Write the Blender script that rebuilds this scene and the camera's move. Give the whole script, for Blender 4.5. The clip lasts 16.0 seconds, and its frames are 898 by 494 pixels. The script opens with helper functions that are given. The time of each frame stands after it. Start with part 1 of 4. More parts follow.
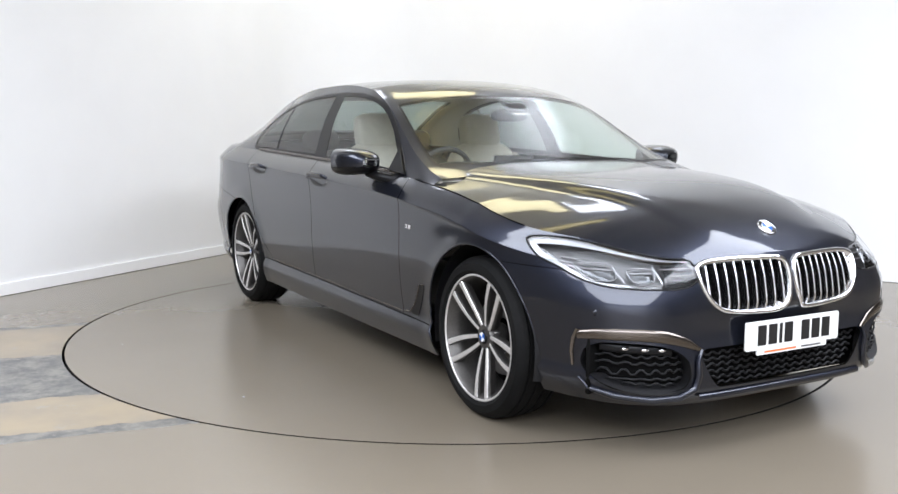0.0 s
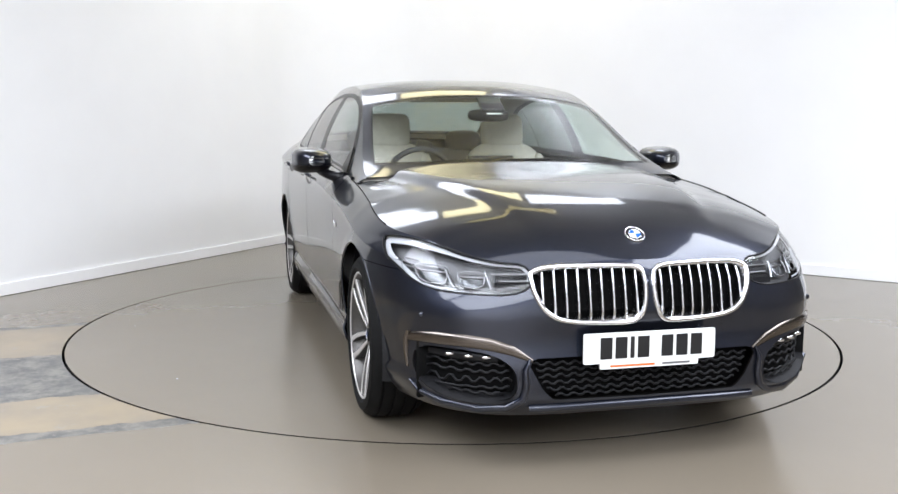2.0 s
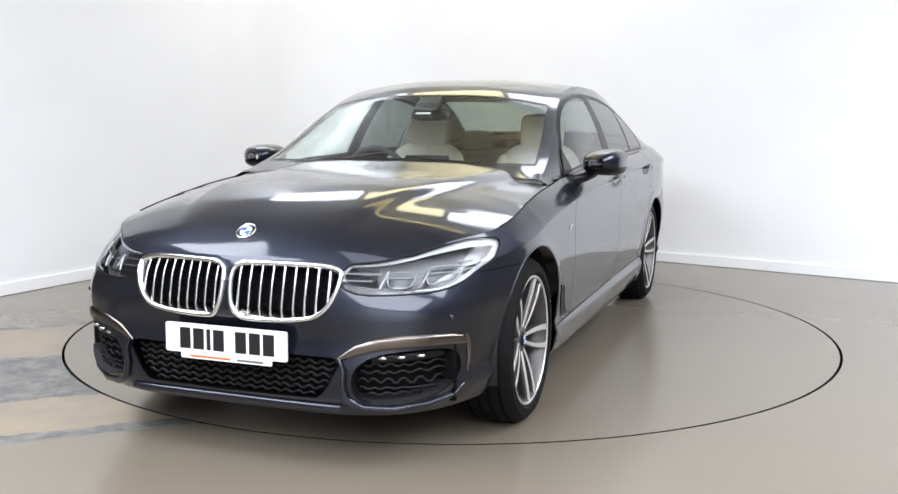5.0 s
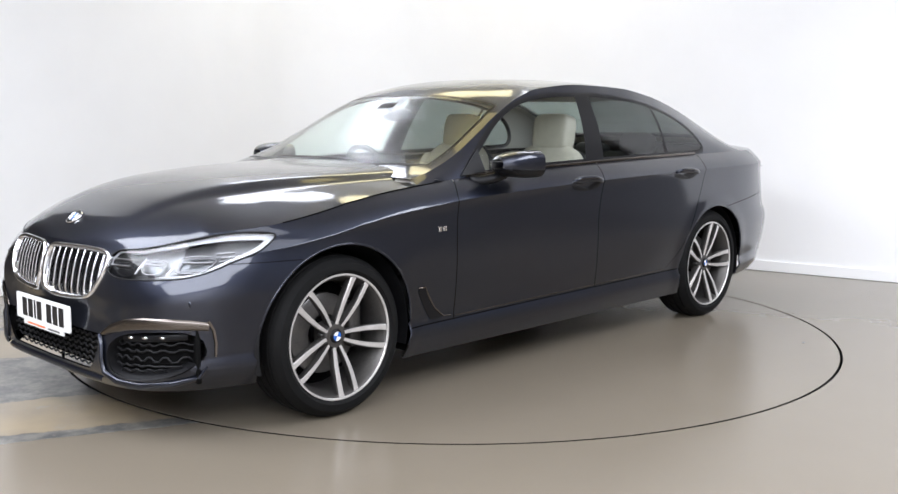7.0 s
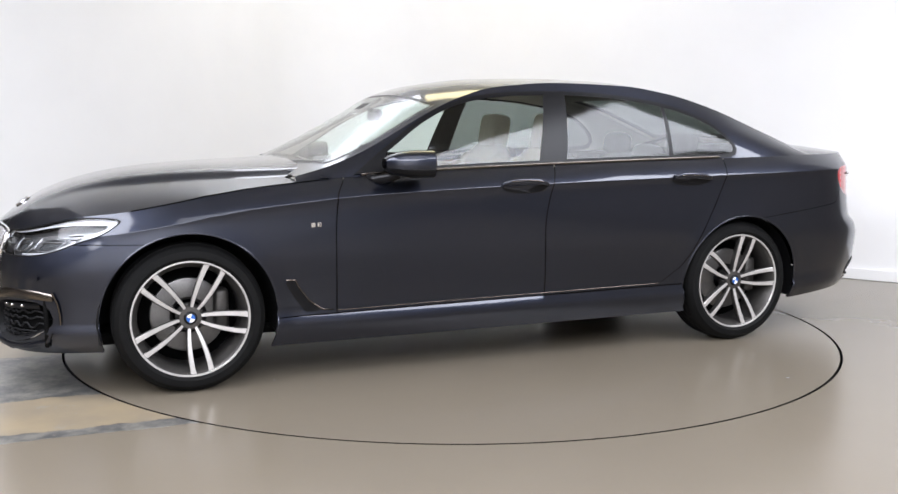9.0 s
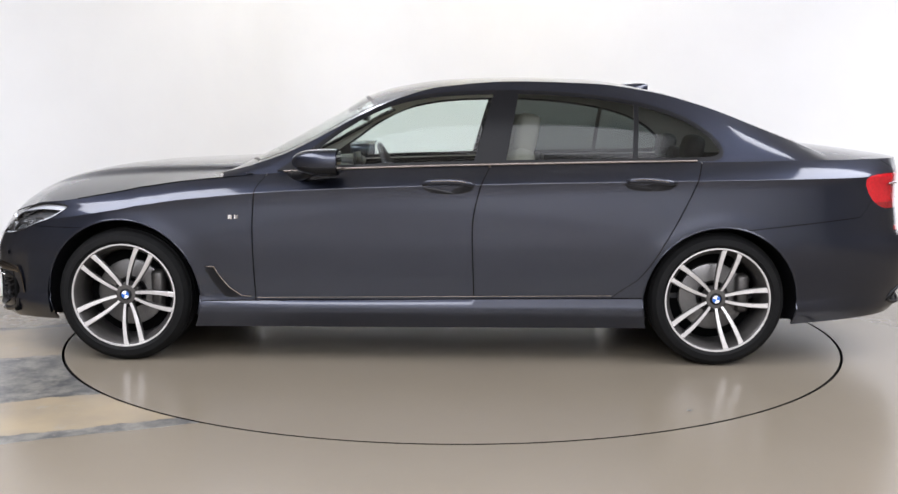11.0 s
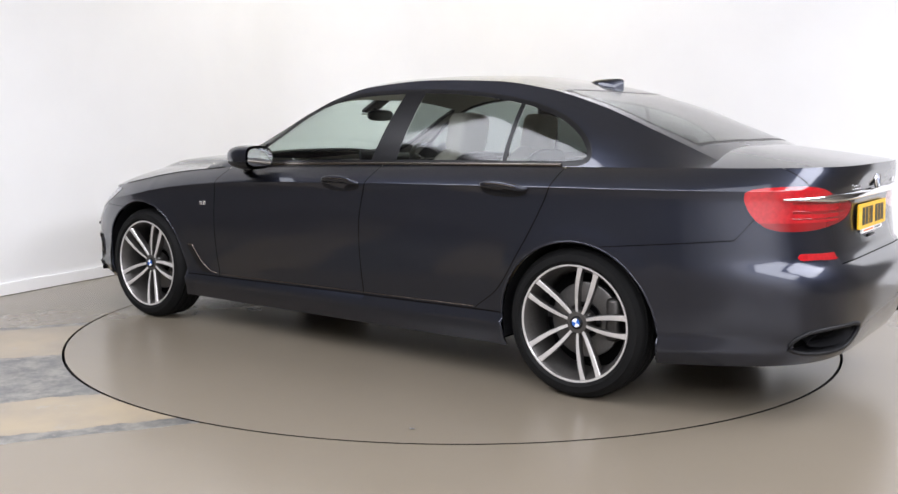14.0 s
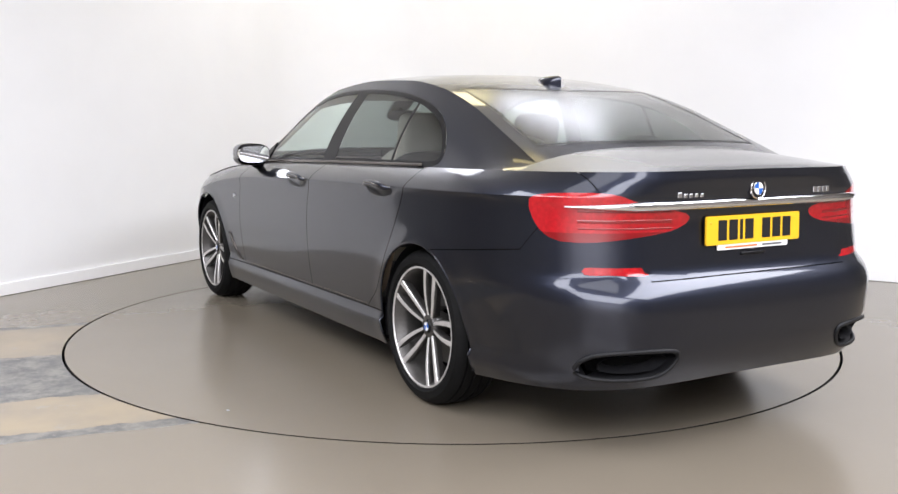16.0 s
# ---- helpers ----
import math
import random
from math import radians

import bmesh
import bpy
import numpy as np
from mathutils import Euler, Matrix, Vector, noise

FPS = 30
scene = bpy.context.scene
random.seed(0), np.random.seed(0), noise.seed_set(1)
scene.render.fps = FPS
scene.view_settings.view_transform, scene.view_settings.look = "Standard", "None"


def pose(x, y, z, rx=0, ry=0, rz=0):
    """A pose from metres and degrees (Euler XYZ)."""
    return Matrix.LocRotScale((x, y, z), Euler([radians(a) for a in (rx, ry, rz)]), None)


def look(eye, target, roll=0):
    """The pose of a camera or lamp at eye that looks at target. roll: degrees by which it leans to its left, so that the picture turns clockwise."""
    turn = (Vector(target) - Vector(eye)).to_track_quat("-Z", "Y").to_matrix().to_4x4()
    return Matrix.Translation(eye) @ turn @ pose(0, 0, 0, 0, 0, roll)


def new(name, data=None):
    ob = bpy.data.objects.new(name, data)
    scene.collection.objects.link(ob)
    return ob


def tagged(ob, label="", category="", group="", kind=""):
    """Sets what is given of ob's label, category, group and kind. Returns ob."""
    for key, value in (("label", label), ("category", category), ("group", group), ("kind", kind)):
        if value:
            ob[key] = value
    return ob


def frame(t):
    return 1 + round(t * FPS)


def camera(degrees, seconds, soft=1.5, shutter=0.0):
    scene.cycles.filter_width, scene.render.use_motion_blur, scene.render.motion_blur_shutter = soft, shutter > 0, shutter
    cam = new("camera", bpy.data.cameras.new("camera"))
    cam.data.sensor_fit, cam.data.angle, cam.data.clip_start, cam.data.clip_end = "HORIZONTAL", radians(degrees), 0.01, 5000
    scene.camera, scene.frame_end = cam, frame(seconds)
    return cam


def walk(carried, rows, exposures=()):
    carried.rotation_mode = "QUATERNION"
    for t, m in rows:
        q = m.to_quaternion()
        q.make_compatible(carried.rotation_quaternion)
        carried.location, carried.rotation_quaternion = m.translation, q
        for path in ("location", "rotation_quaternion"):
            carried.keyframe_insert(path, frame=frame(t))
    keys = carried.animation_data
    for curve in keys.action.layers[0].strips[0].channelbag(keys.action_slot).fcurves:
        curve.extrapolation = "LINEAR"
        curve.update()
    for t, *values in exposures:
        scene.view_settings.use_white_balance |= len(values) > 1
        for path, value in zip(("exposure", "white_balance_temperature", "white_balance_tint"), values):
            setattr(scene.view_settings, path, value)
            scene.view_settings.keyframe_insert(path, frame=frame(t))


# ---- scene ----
cam = camera(49.78, 16.0)
CAM_POSE = pose(0, 0, 1.256, 90 - 7.455, -0.27, 0)
walk(cam, [(0.0, CAM_POSE), (16.0, CAM_POSE)], exposures=[(0.0, 0.17, 6500, 10), (4.5, 0.17, 6500, 10), (9.0, 0.17, 6620, 12), (16.0, 0.17, 6720, 13)])

# ---- world and lights ----
HUB = (0.024, 5.899)          # turntable axis in the room
TABLE_R = 2.246
AXIS_IN_CAR = (-0.156, -0.064)

world = bpy.data.worlds.new("world")
scene.world = world
world.use_nodes = True
world.node_tree.nodes["Background"].inputs[0].default_value = (0.9, 0.93, 1.0, 1)
world.node_tree.nodes["Background"].inputs[1].default_value = 0.05


def area(name, at, target, sx, sy, power, colour=(1, 1, 1)):
    d = bpy.data.lights.new(name, "AREA")
    d.shape, d.size, d.size_y, d.energy, d.color = "RECTANGLE", sx, sy, power, colour
    ob = new(name, d)
    ob.matrix_world = look(at, target)
    return ob


# ---- materials ----
def material(name, base=(0.5, 0.5, 0.5), rough=0.5, metal=0.0, coat=0.0, spec=0.5, emit=None, strength=0.0):
    m = bpy.data.materials.new(name)
    m.use_nodes = True
    b = m.node_tree.nodes["Principled BSDF"]
    b.inputs["Base Color"].default_value = (*base, 1)
    b.inputs["Roughness"].default_value = rough
    b.inputs["Metallic"].default_value = metal
    b.inputs["Coat Weight"].default_value = coat
    b.inputs["Coat Roughness"].default_value = 0.05
    b.inputs["Specular IOR Level"].default_value = spec
    if emit:
        b.inputs["Emission Color"].default_value = (*emit, 1)
        b.inputs["Emission Strength"].default_value = strength
    return m


def nodes_of(m):
    t = m.node_tree
    return t, t.nodes["Principled BSDF"]


def grain(m, scale=40.0, amount=0.15, bump=0.0, rough_amount=0.0, detail=4.0):
    """Two scales of noise on colour, roughness and relief, in object metres."""
    t, b = nodes_of(m)
    co = t.nodes.new("ShaderNodeTexCoord")
    base = tuple(b.inputs["Base Color"].default_value)
    mix = None
    src = None
    for s, a in ((scale, amount), (scale * 0.12, amount)):
        n = t.nodes.new("ShaderNodeTexNoise")
        n.inputs["Scale"].default_value, n.inputs["Detail"].default_value = s, detail
        t.links.new(co.outputs["Object"], n.inputs["Vector"])
        r = t.nodes.new("ShaderNodeMapRange")
        r.inputs["From Min"].default_value, r.inputs["From Max"].default_value = 0.3, 0.7
        r.inputs["To Min"].default_value, r.inputs["To Max"].default_value = 1 - a, 1 + a
        t.links.new(n.outputs["Fac"], r.inputs["Value"])
        v = t.nodes.new("ShaderNodeVectorMath")
        v.operation = "MULTIPLY"
        if src is None:
            v.inputs[0].default_value = base[:3]
        else:
            t.links.new(src, v.inputs[0])
        t.links.new(r.outputs["Result"], v.inputs[1])
        src = v.outputs[0]
        if mix is None:
            mix = n
    t.links.new(src, b.inputs["Base Color"])
    if rough_amount:
        r = t.nodes.new("ShaderNodeMapRange")
        r0 = b.inputs["Roughness"].default_value
        r.inputs["To Min"].default_value, r.inputs["To Max"].default_value = max(0.02, r0 - rough_amount), r0 + rough_amount
        t.links.new(n.outputs["Fac"], r.inputs["Value"])
        t.links.new(r.outputs["Result"], b.inputs["Roughness"])
    if bump:
        u = t.nodes.new("ShaderNodeBump")
        u.inputs["Strength"].default_value, u.inputs["Distance"].default_value = bump, 0.002
        t.links.new(mix.outputs["Fac"], u.inputs["Height"])
        t.links.new(u.outputs["Normal"], b.inputs["Normal"])
    return m


def glass(name, tint, ior=1.5, rough=0.08):
    """Thin pane: tinted see-through with a gloss that grows at grazing angles."""
    m = bpy.data.materials.new(name)
    m.use_nodes = True
    t = m.node_tree
    t.nodes.remove(t.nodes["Principled BSDF"])
    out = t.nodes["Material Output"]
    tr, gl, lw, pw, sc, mx = (t.nodes.new("ShaderNode" + k) for k in ("BsdfTransparent", "BsdfGlossy", "LayerWeight", "Math", "MapRange", "MixShader"))
    tr.inputs[0].default_value = (*tint, 1)
    gl.inputs[0].default_value = (1, 1, 1, 1)
    gl.inputs["Roughness"].default_value = rough
    lw.inputs["Blend"].default_value = 0.5
    pw.operation = "POWER"
    pw.inputs[1].default_value = 4.5
    sc.inputs["To Min"].default_value = ((ior - 1) / (ior + 1)) ** 2 * 0.95
    sc.inputs["To Max"].default_value = 0.95
    t.links.new(lw.outputs["Facing"], pw.inputs[0])
    t.links.new(pw.outputs[0], sc.inputs["Value"])
    t.links.new(sc.outputs["Result"], mx.inputs[0])
    t.links.new(tr.outputs[0], mx.inputs[1])
    t.links.new(gl.outputs[0], mx.inputs[2])
    t.links.new(mx.outputs[0], out.inputs[0])
    return m


def paint_material():
    m = material("metallic_paint", (0.0185, 0.0218, 0.0350), 0.38, 0.9, coat=1.0)
    t, b = nodes_of(m)
    co, vo = t.nodes.new("ShaderNodeTexCoord"), t.nodes.new("ShaderNodeTexVoronoi")
    vo.inputs["Scale"].default_value = 2200.0
    t.links.new(co.outputs["Object"], vo.inputs["Vector"])
    r = t.nodes.new("ShaderNodeMapRange")
    r.inputs["To Min"].default_value, r.inputs["To Max"].default_value = 0.7, 1.35
    sep = t.nodes.new("ShaderNodeSeparateColor")
    t.links.new(vo.outputs["Color"], sep.inputs[0])
    t.links.new(sep.outputs[0], r.inputs["Value"])
    v = t.nodes.new("ShaderNodeVectorMath")
    v.operation = "MULTIPLY"
    v.inputs[0].default_value = (0.0185, 0.0218, 0.0350)
    t.links.new(r.outputs["Result"], v.inputs[1])
    t.links.new(v.outputs[0], b.inputs["Base Color"])
    b.inputs["Coat Roughness"].default_value = 0.075
    # faint orange peel in the lacquer
    n = t.nodes.new("ShaderNodeTexNoise")
    n.inputs["Scale"].default_value = 180.0
    t.links.new(co.outputs["Object"], n.inputs["Vector"])
    u = t.nodes.new("ShaderNodeBump")
    u.inputs["Strength"].default_value, u.inputs["Distance"].default_value = 0.02, 0.0004
    t.links.new(n.outputs["Fac"], u.inputs["Height"])
    t.links.new(u.outputs["Normal"], b.inputs["Coat Normal"])
    return m


PAINT = paint_material()
BLACK = material("gloss_black_trim", (0.006, 0.006, 0.007), 0.3, 0, coat=0.0, spec=0.2)
SATIN = grain(material("satin_black_plastic", (0.010, 0.010, 0.011), 0.55, spec=0.25), 300, 0.15, 0.1)
# near-black that stands in for shade in gaps, groove and openings
DARK = material("shadow_black", (0.004, 0.004, 0.004), 0.8, spec=0.05)
MESH = material("grille_mesh_black", (0.008, 0.008, 0.009), 0.45, spec=0.25)
CHROME = material("bright_chrome", (0.86, 0.86, 0.88), 0.08, 1.0)
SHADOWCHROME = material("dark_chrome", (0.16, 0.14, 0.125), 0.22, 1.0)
SILVER = grain(material("machined_alloy", (0.60, 0.58, 0.56), 0.33, 0.55), 200, 0.06)
GREYALLOY = grain(material("grey_alloy", (0.09, 0.085, 0.08), 0.4, 0.7), 90, 0.1)
RUBBER = grain(material("tyre_rubber", (0.0045, 0.0045, 0.0045), 0.7, spec=0.15), 160, 0.2, 0.25)
STEEL = grain(material("brake_steel", (0.17, 0.165, 0.16), 0.4, 0.9), 120, 0.1)
GLASS_CLEAR = glass("laminated_glass", (0.80, 0.88, 0.84), 1.5, 0.2)
GLASS_SIDE = glass("side_glass", (0.80, 0.87, 0.84))
GLASS_DARK = glass("privacy_glass", (0.24, 0.27, 0.26))
GLASS_REAR = glass("rear_glass", (0.36, 0.41, 0.39), 1.75, 0.24)
GLASS_LAMP = glass("lamp_cover", (0.93, 0.94, 0.95), 1.45)
LAMPGREY = material("lamp_bezel_grey", (0.17, 0.17, 0.175), 0.35, 0.6)
LAMPCHROME = material("lamp_satin_silver", (0.34, 0.34, 0.35), 0.3, 1.0)
LAMPWHITE = material("light_guide_white", (0.55, 0.56, 0.58), 0.35, 0.2)
RED = grain(material("red_lamp_lens", (0.36, 0.006, 0.010), 0.16, 0, coat=0.8), 60, 0.18)
REDDARK = material("deep_red_lens", (0.20, 0.004, 0.006), 0.12, 0, coat=1.0)
CREAM = grain(material("cream_leather", (0.62, 0.57, 0.48), 0.5), 220, 0.06, 0.3)
GREYLEATHER = grain(material("dark_leather", (0.03, 0.03, 0.032), 0.5), 220, 0.1, 0.3)
LINER = grain(material("pale_headlining", (0.55, 0.53, 0.48), 0.9), 300, 0.05)
WHITEPLATE = material("white_plate", (0.80, 0.80, 0.78), 0.35)
YELLOWPLATE = material("yellow_plate", (0.80, 0.46, 0.02), 0.35)
INK = material("plate_ink", (0.01, 0.01, 0.011), 0.4)
ORANGE = material("orange_ink", (0.75, 0.16, 0.03), 0.5)
GREYINK = material("grey_ink", (0.12, 0.12, 0.12), 0.5)
BLUE = material("badge_blue", (0.02, 0.12, 0.45), 0.2, coat=0.8)
WHITEBADGE = material("badge_white", (0.8, 0.8, 0.82), 0.2, coat=0.8)


def wall_material():
    m = grain(material("white_studio_paint", (0.82, 0.82, 0.82), 0.6), 2.5, 0.012)
    return m


def floor_material(name, worn):
    """Grey-beige floor paint, semi-gloss, with scuffs; worn adds the bare strip of the old joint."""
    m = material(name, (0.203, 0.182, 0.158), 0.3)
    t, b = nodes_of(m)
    N, L = t.nodes.new, t.links.new
    co = N("ShaderNodeTexCoord")

    def noise_tex(scale, detail=5.0, rough=0.6, vec=None):
        n = N("ShaderNodeTexNoise")
        n.inputs["Scale"].default_value, n.inputs["Detail"].default_value, n.inputs["Roughness"].default_value = scale, detail, rough
        L(vec or co.outputs["Object"], n.inputs["Vector"])
        return n.outputs["Fac"]

    def ramp(src, lo, hi, a=0.0, c=1.0):
        r = N("ShaderNodeMapRange")
        for k, v in zip(("From Min", "From Max", "To Min", "To Max"), (lo, hi, a, c)):
            r.inputs[k].default_value = v
        L(src, r.inputs["Value"])
        return r.outputs["Result"]

    def mixc(fac, a, c):
        x = N("ShaderNodeMix")
        x.data_type = "RGBA"
        for sock, val in ((x.inputs[0], fac), (x.inputs[6], a), (x.inputs[7], c)):
            if isinstance(val, tuple):
                sock.default_value = (*val, 1)
            elif isinstance(val, float):
                sock.default_value = val
            else:
                L(val, sock)
        return x.outputs[2]

    def op(kind, a, c):
        x = N("ShaderNodeMath")
        x.operation = kind
        for i, val in enumerate((a, c)):
            if isinstance(val, float):
                x.inputs[i].default_value = val
            else:
                L(val, x.inputs[i])
        return x.outputs[0]

    col = mixc(ramp(noise_tex(0.9, 5.0), 0.0, 1.0), (0.166, 0.141, 0.107), (0.190, 0.162, 0.125))
    col = mixc(ramp(noise_tex(110.0, 2.0), 0.35, 0.65, 0.0, 0.16), col, (0.160, 0.138, 0.106))
    rough = ramp(noise_tex(3.0, 6.0), 0.0, 1.0, 0.20, 0.27)
    if worn:
        sx = N("ShaderNodeSeparateXYZ")
        L(co.outputs["Object"], sx.inputs[0])
        across = op("ADD", op("MULTIPLY", sx.outputs[0], -0.37), op("MULTIPLY", sx.outputs[1], 0.93))
        wob = op("ADD", across, op("MULTIPLY", op("SUBTRACT", noise_tex(2.6, 8.0, 0.7), 0.5), 0.22))
        fine = op("ADD", across, op("MULTIPLY", op("SUBTRACT", noise_tex(9.0, 6.0), 0.5), 0.07))
        side = op("LESS_THAN", sx.outputs[0], 0.0)
        inside = op("MULTIPLY", op("MULTIPLY", op("GREATER_THAN", fine, 4.02), op("LESS_THAN", fine, 6.31)), side)
        tan = mixc(ramp(noise_tex(4.0, 7.0), 0.35, 0.65), (0.279, 0.223, 0.146), (0.219, 0.182, 0.134))
        slate = mixc(ramp(noise_tex(9.0, 8.0, 0.75), 0.42, 0.6), (0.061, 0.062, 0.063), (0.190, 0.180, 0.158))
        mid = op("MULTIPLY", op("GREATER_THAN", wob, 4.62), op("LESS_THAN", wob, 5.5))
        edge = op("MAXIMUM", op("LESS_THAN", fine, 4.12), op("GREATER_THAN", fine, 6.24))
        strip = mixc(op("MAXIMUM", mid, edge), tan, slate)
        strip = mixc(ramp(noise_tex(5.5, 9.0, 0.75), 0.58, 0.64, 0.0, 0.8), strip, (0.243, 0.223, 0.194))
        col = mixc(inside, col, strip)
        rough = op("ADD", rough, op("MULTIPLY", inside, 0.06))
    L(col, b.inputs["Base Color"])
    L(rough, b.inputs["Roughness"])
    return m


WALL = wall_material()
FLOOR = floor_material("floor_paint", True)
TABLE = floor_material("turntable_paint", False)
HALL = grain(material("workshop_wall", (0.21, 0.19, 0.17), 0.8), 3, 0.15)
HALL_PALE = grain(material("pale_workshop_wall", (0.74, 0.73, 0.72), 0.8), 3, 0.1)
CEIL = grain(material("workshop_ceiling", (0.74, 0.74, 0.73), 0.8), 3, 0.1)


# ---- mesh helpers ----
def part(name, bm, mat, parent=None, label="", smooth=True, sharp=None):
    me = bpy.data.meshes.new(name)
    bm.to_mesh(me)
    bm.free()
    me.materials.append(mat)
    if smooth:
        me.polygons.foreach_set("use_smooth", [True] * len(me.polygons))
        if sharp:
            me.set_sharp_from_angle(angle=radians(sharp))
    ob = new(name, me)
    ob.parent = parent
    if label:
        ob["label"] = label
    return ob


def thing(name, label, category, group="", kind=""):
    return tagged(new(name), label, category, group, kind)


def raw(verts, faces):
    bm = bmesh.new()
    vs = [bm.verts.new(v) for v in verts]
    bm.verts.index_update()
    for f in faces:
        try:
            bm.faces.new([vs[i] for i in f])
        except ValueError:
            pass
    return bm


def grid(fn, nu, nv, closed_u=False):
    """Sheet of fn(i, j) points."""
    pts = [fn(i, j) for i in range(nu) for j in range(nv)]
    fs = []
    for i in range(nu if closed_u else nu - 1):
        for j in range(nv - 1):
            k = (i + 1) % nu
            fs.append((i * nv + j, k * nv + j, k * nv + j + 1, i * nv + j + 1))
    return raw(pts, fs)


def lathe(profile, n=64, axis="y", centre=(0, 0, 0)):
    """Turn a profile of (radius, along) pairs round an axis."""
    def at(i, j):
        a = 2 * math.pi * i / n
        r, h = profile[j]
        c, s = r * math.cos(a), r * math.sin(a)
        x, y, z = (c, h, s) if axis == "y" else (c, s, h) if axis == "z" else (h, c, s)
        return (x + centre[0], y + centre[1], z + centre[2])
    bm = grid(at, n, len(profile), True)
    bmesh.ops.remove_doubles(bm, verts=bm.verts, dist=1e-6)
    bmesh.ops.recalc_face_normals(bm, faces=bm.faces)
    return bm


def box(size, at=(0, 0, 0), bevel=0.0, seg=2, turn=(0, 0, 0)):
    bm = bmesh.new()
    bmesh.ops.create_cube(bm, size=1.0, matrix=Matrix.Diagonal((*size, 1)))
    if bevel:
        bmesh.ops.bevel(bm, geom=list(bm.edges), offset=bevel, segments=seg, affect="EDGES", profile=0.5)
    bm.transform(pose(*at, *turn))
    return bm


def join(*bms):
    out = bms[0]
    for b in bms[1:]:
        me = bpy.data.meshes.new("tmp")
        b.to_mesh(me)
        b.free()
        out.from_mesh(me)
        bpy.data.meshes.remove(me)
    return out


def tube(path, r, n=8, close=False):
    """Round bar along a list of points."""
    P = [Vector(p) for p in path]
    m = len(P)
    rings = []
    for i in range(m):
        a = P[(i - 1) % m] if close or i > 0 else P[i]
        b = P[(i + 1) % m] if close or i < m - 1 else P[i]
        d = (b - a).normalized()
        s = d.cross(Vector((0, 0, 1)))
        s = s.normalized() if s.length > 1e-4 else Vector((1, 0, 0))
        t = s.cross(d)
        rr = r[i] if isinstance(r, (list, tuple)) else r
        rings.append([P[i] + (s * math.cos(2 * math.pi * k / n) + t * math.sin(2 * math.pi * k / n)) * rr for k in range(n)])
    vs = [v for g in rings for v in g]
    fs = []
    for i in range(m if close else m - 1):
        j = (i + 1) % m
        for k in range(n):
            l = (k + 1) % n
            fs.append((i * n + k, i * n + l, j * n + l, j * n + k))
    if not close:
        fs += [tuple(range(n)), tuple(range((m - 1) * n, m * n))]
    bm = raw(vs, fs)
    bmesh.ops.recalc_face_normals(bm, faces=bm.faces)
    return bm


def curve(*pairs):
    """Smooth curve through (x, y) knots, without overshoot."""
    xs, ys = np.array(sorted(pairs), float).T
    d = np.diff(ys) / np.diff(xs)
    m = np.concatenate([[d[0]], np.where(d[1:] * d[:-1] > 0, 2 * d[1:] * d[:-1] / (d[1:] + d[:-1] + 1e-12), 0), [d[-1]]])

    def f(x):
        x = np.clip(np.asarray(x, float), xs[0], xs[-1])
        i = np.clip(np.searchsorted(xs, x) - 1, 0, len(xs) - 2)
        h = xs[i + 1] - xs[i]
        t = (x - xs[i]) / h
        return ((1 + 2 * t) * (1 - t) ** 2 * ys[i] + t * (1 - t) ** 2 * h * m[i] + t * t * (3 - 2 * t) * ys[i + 1] + t * t * (t - 1) * h * m[i + 1])
    return f


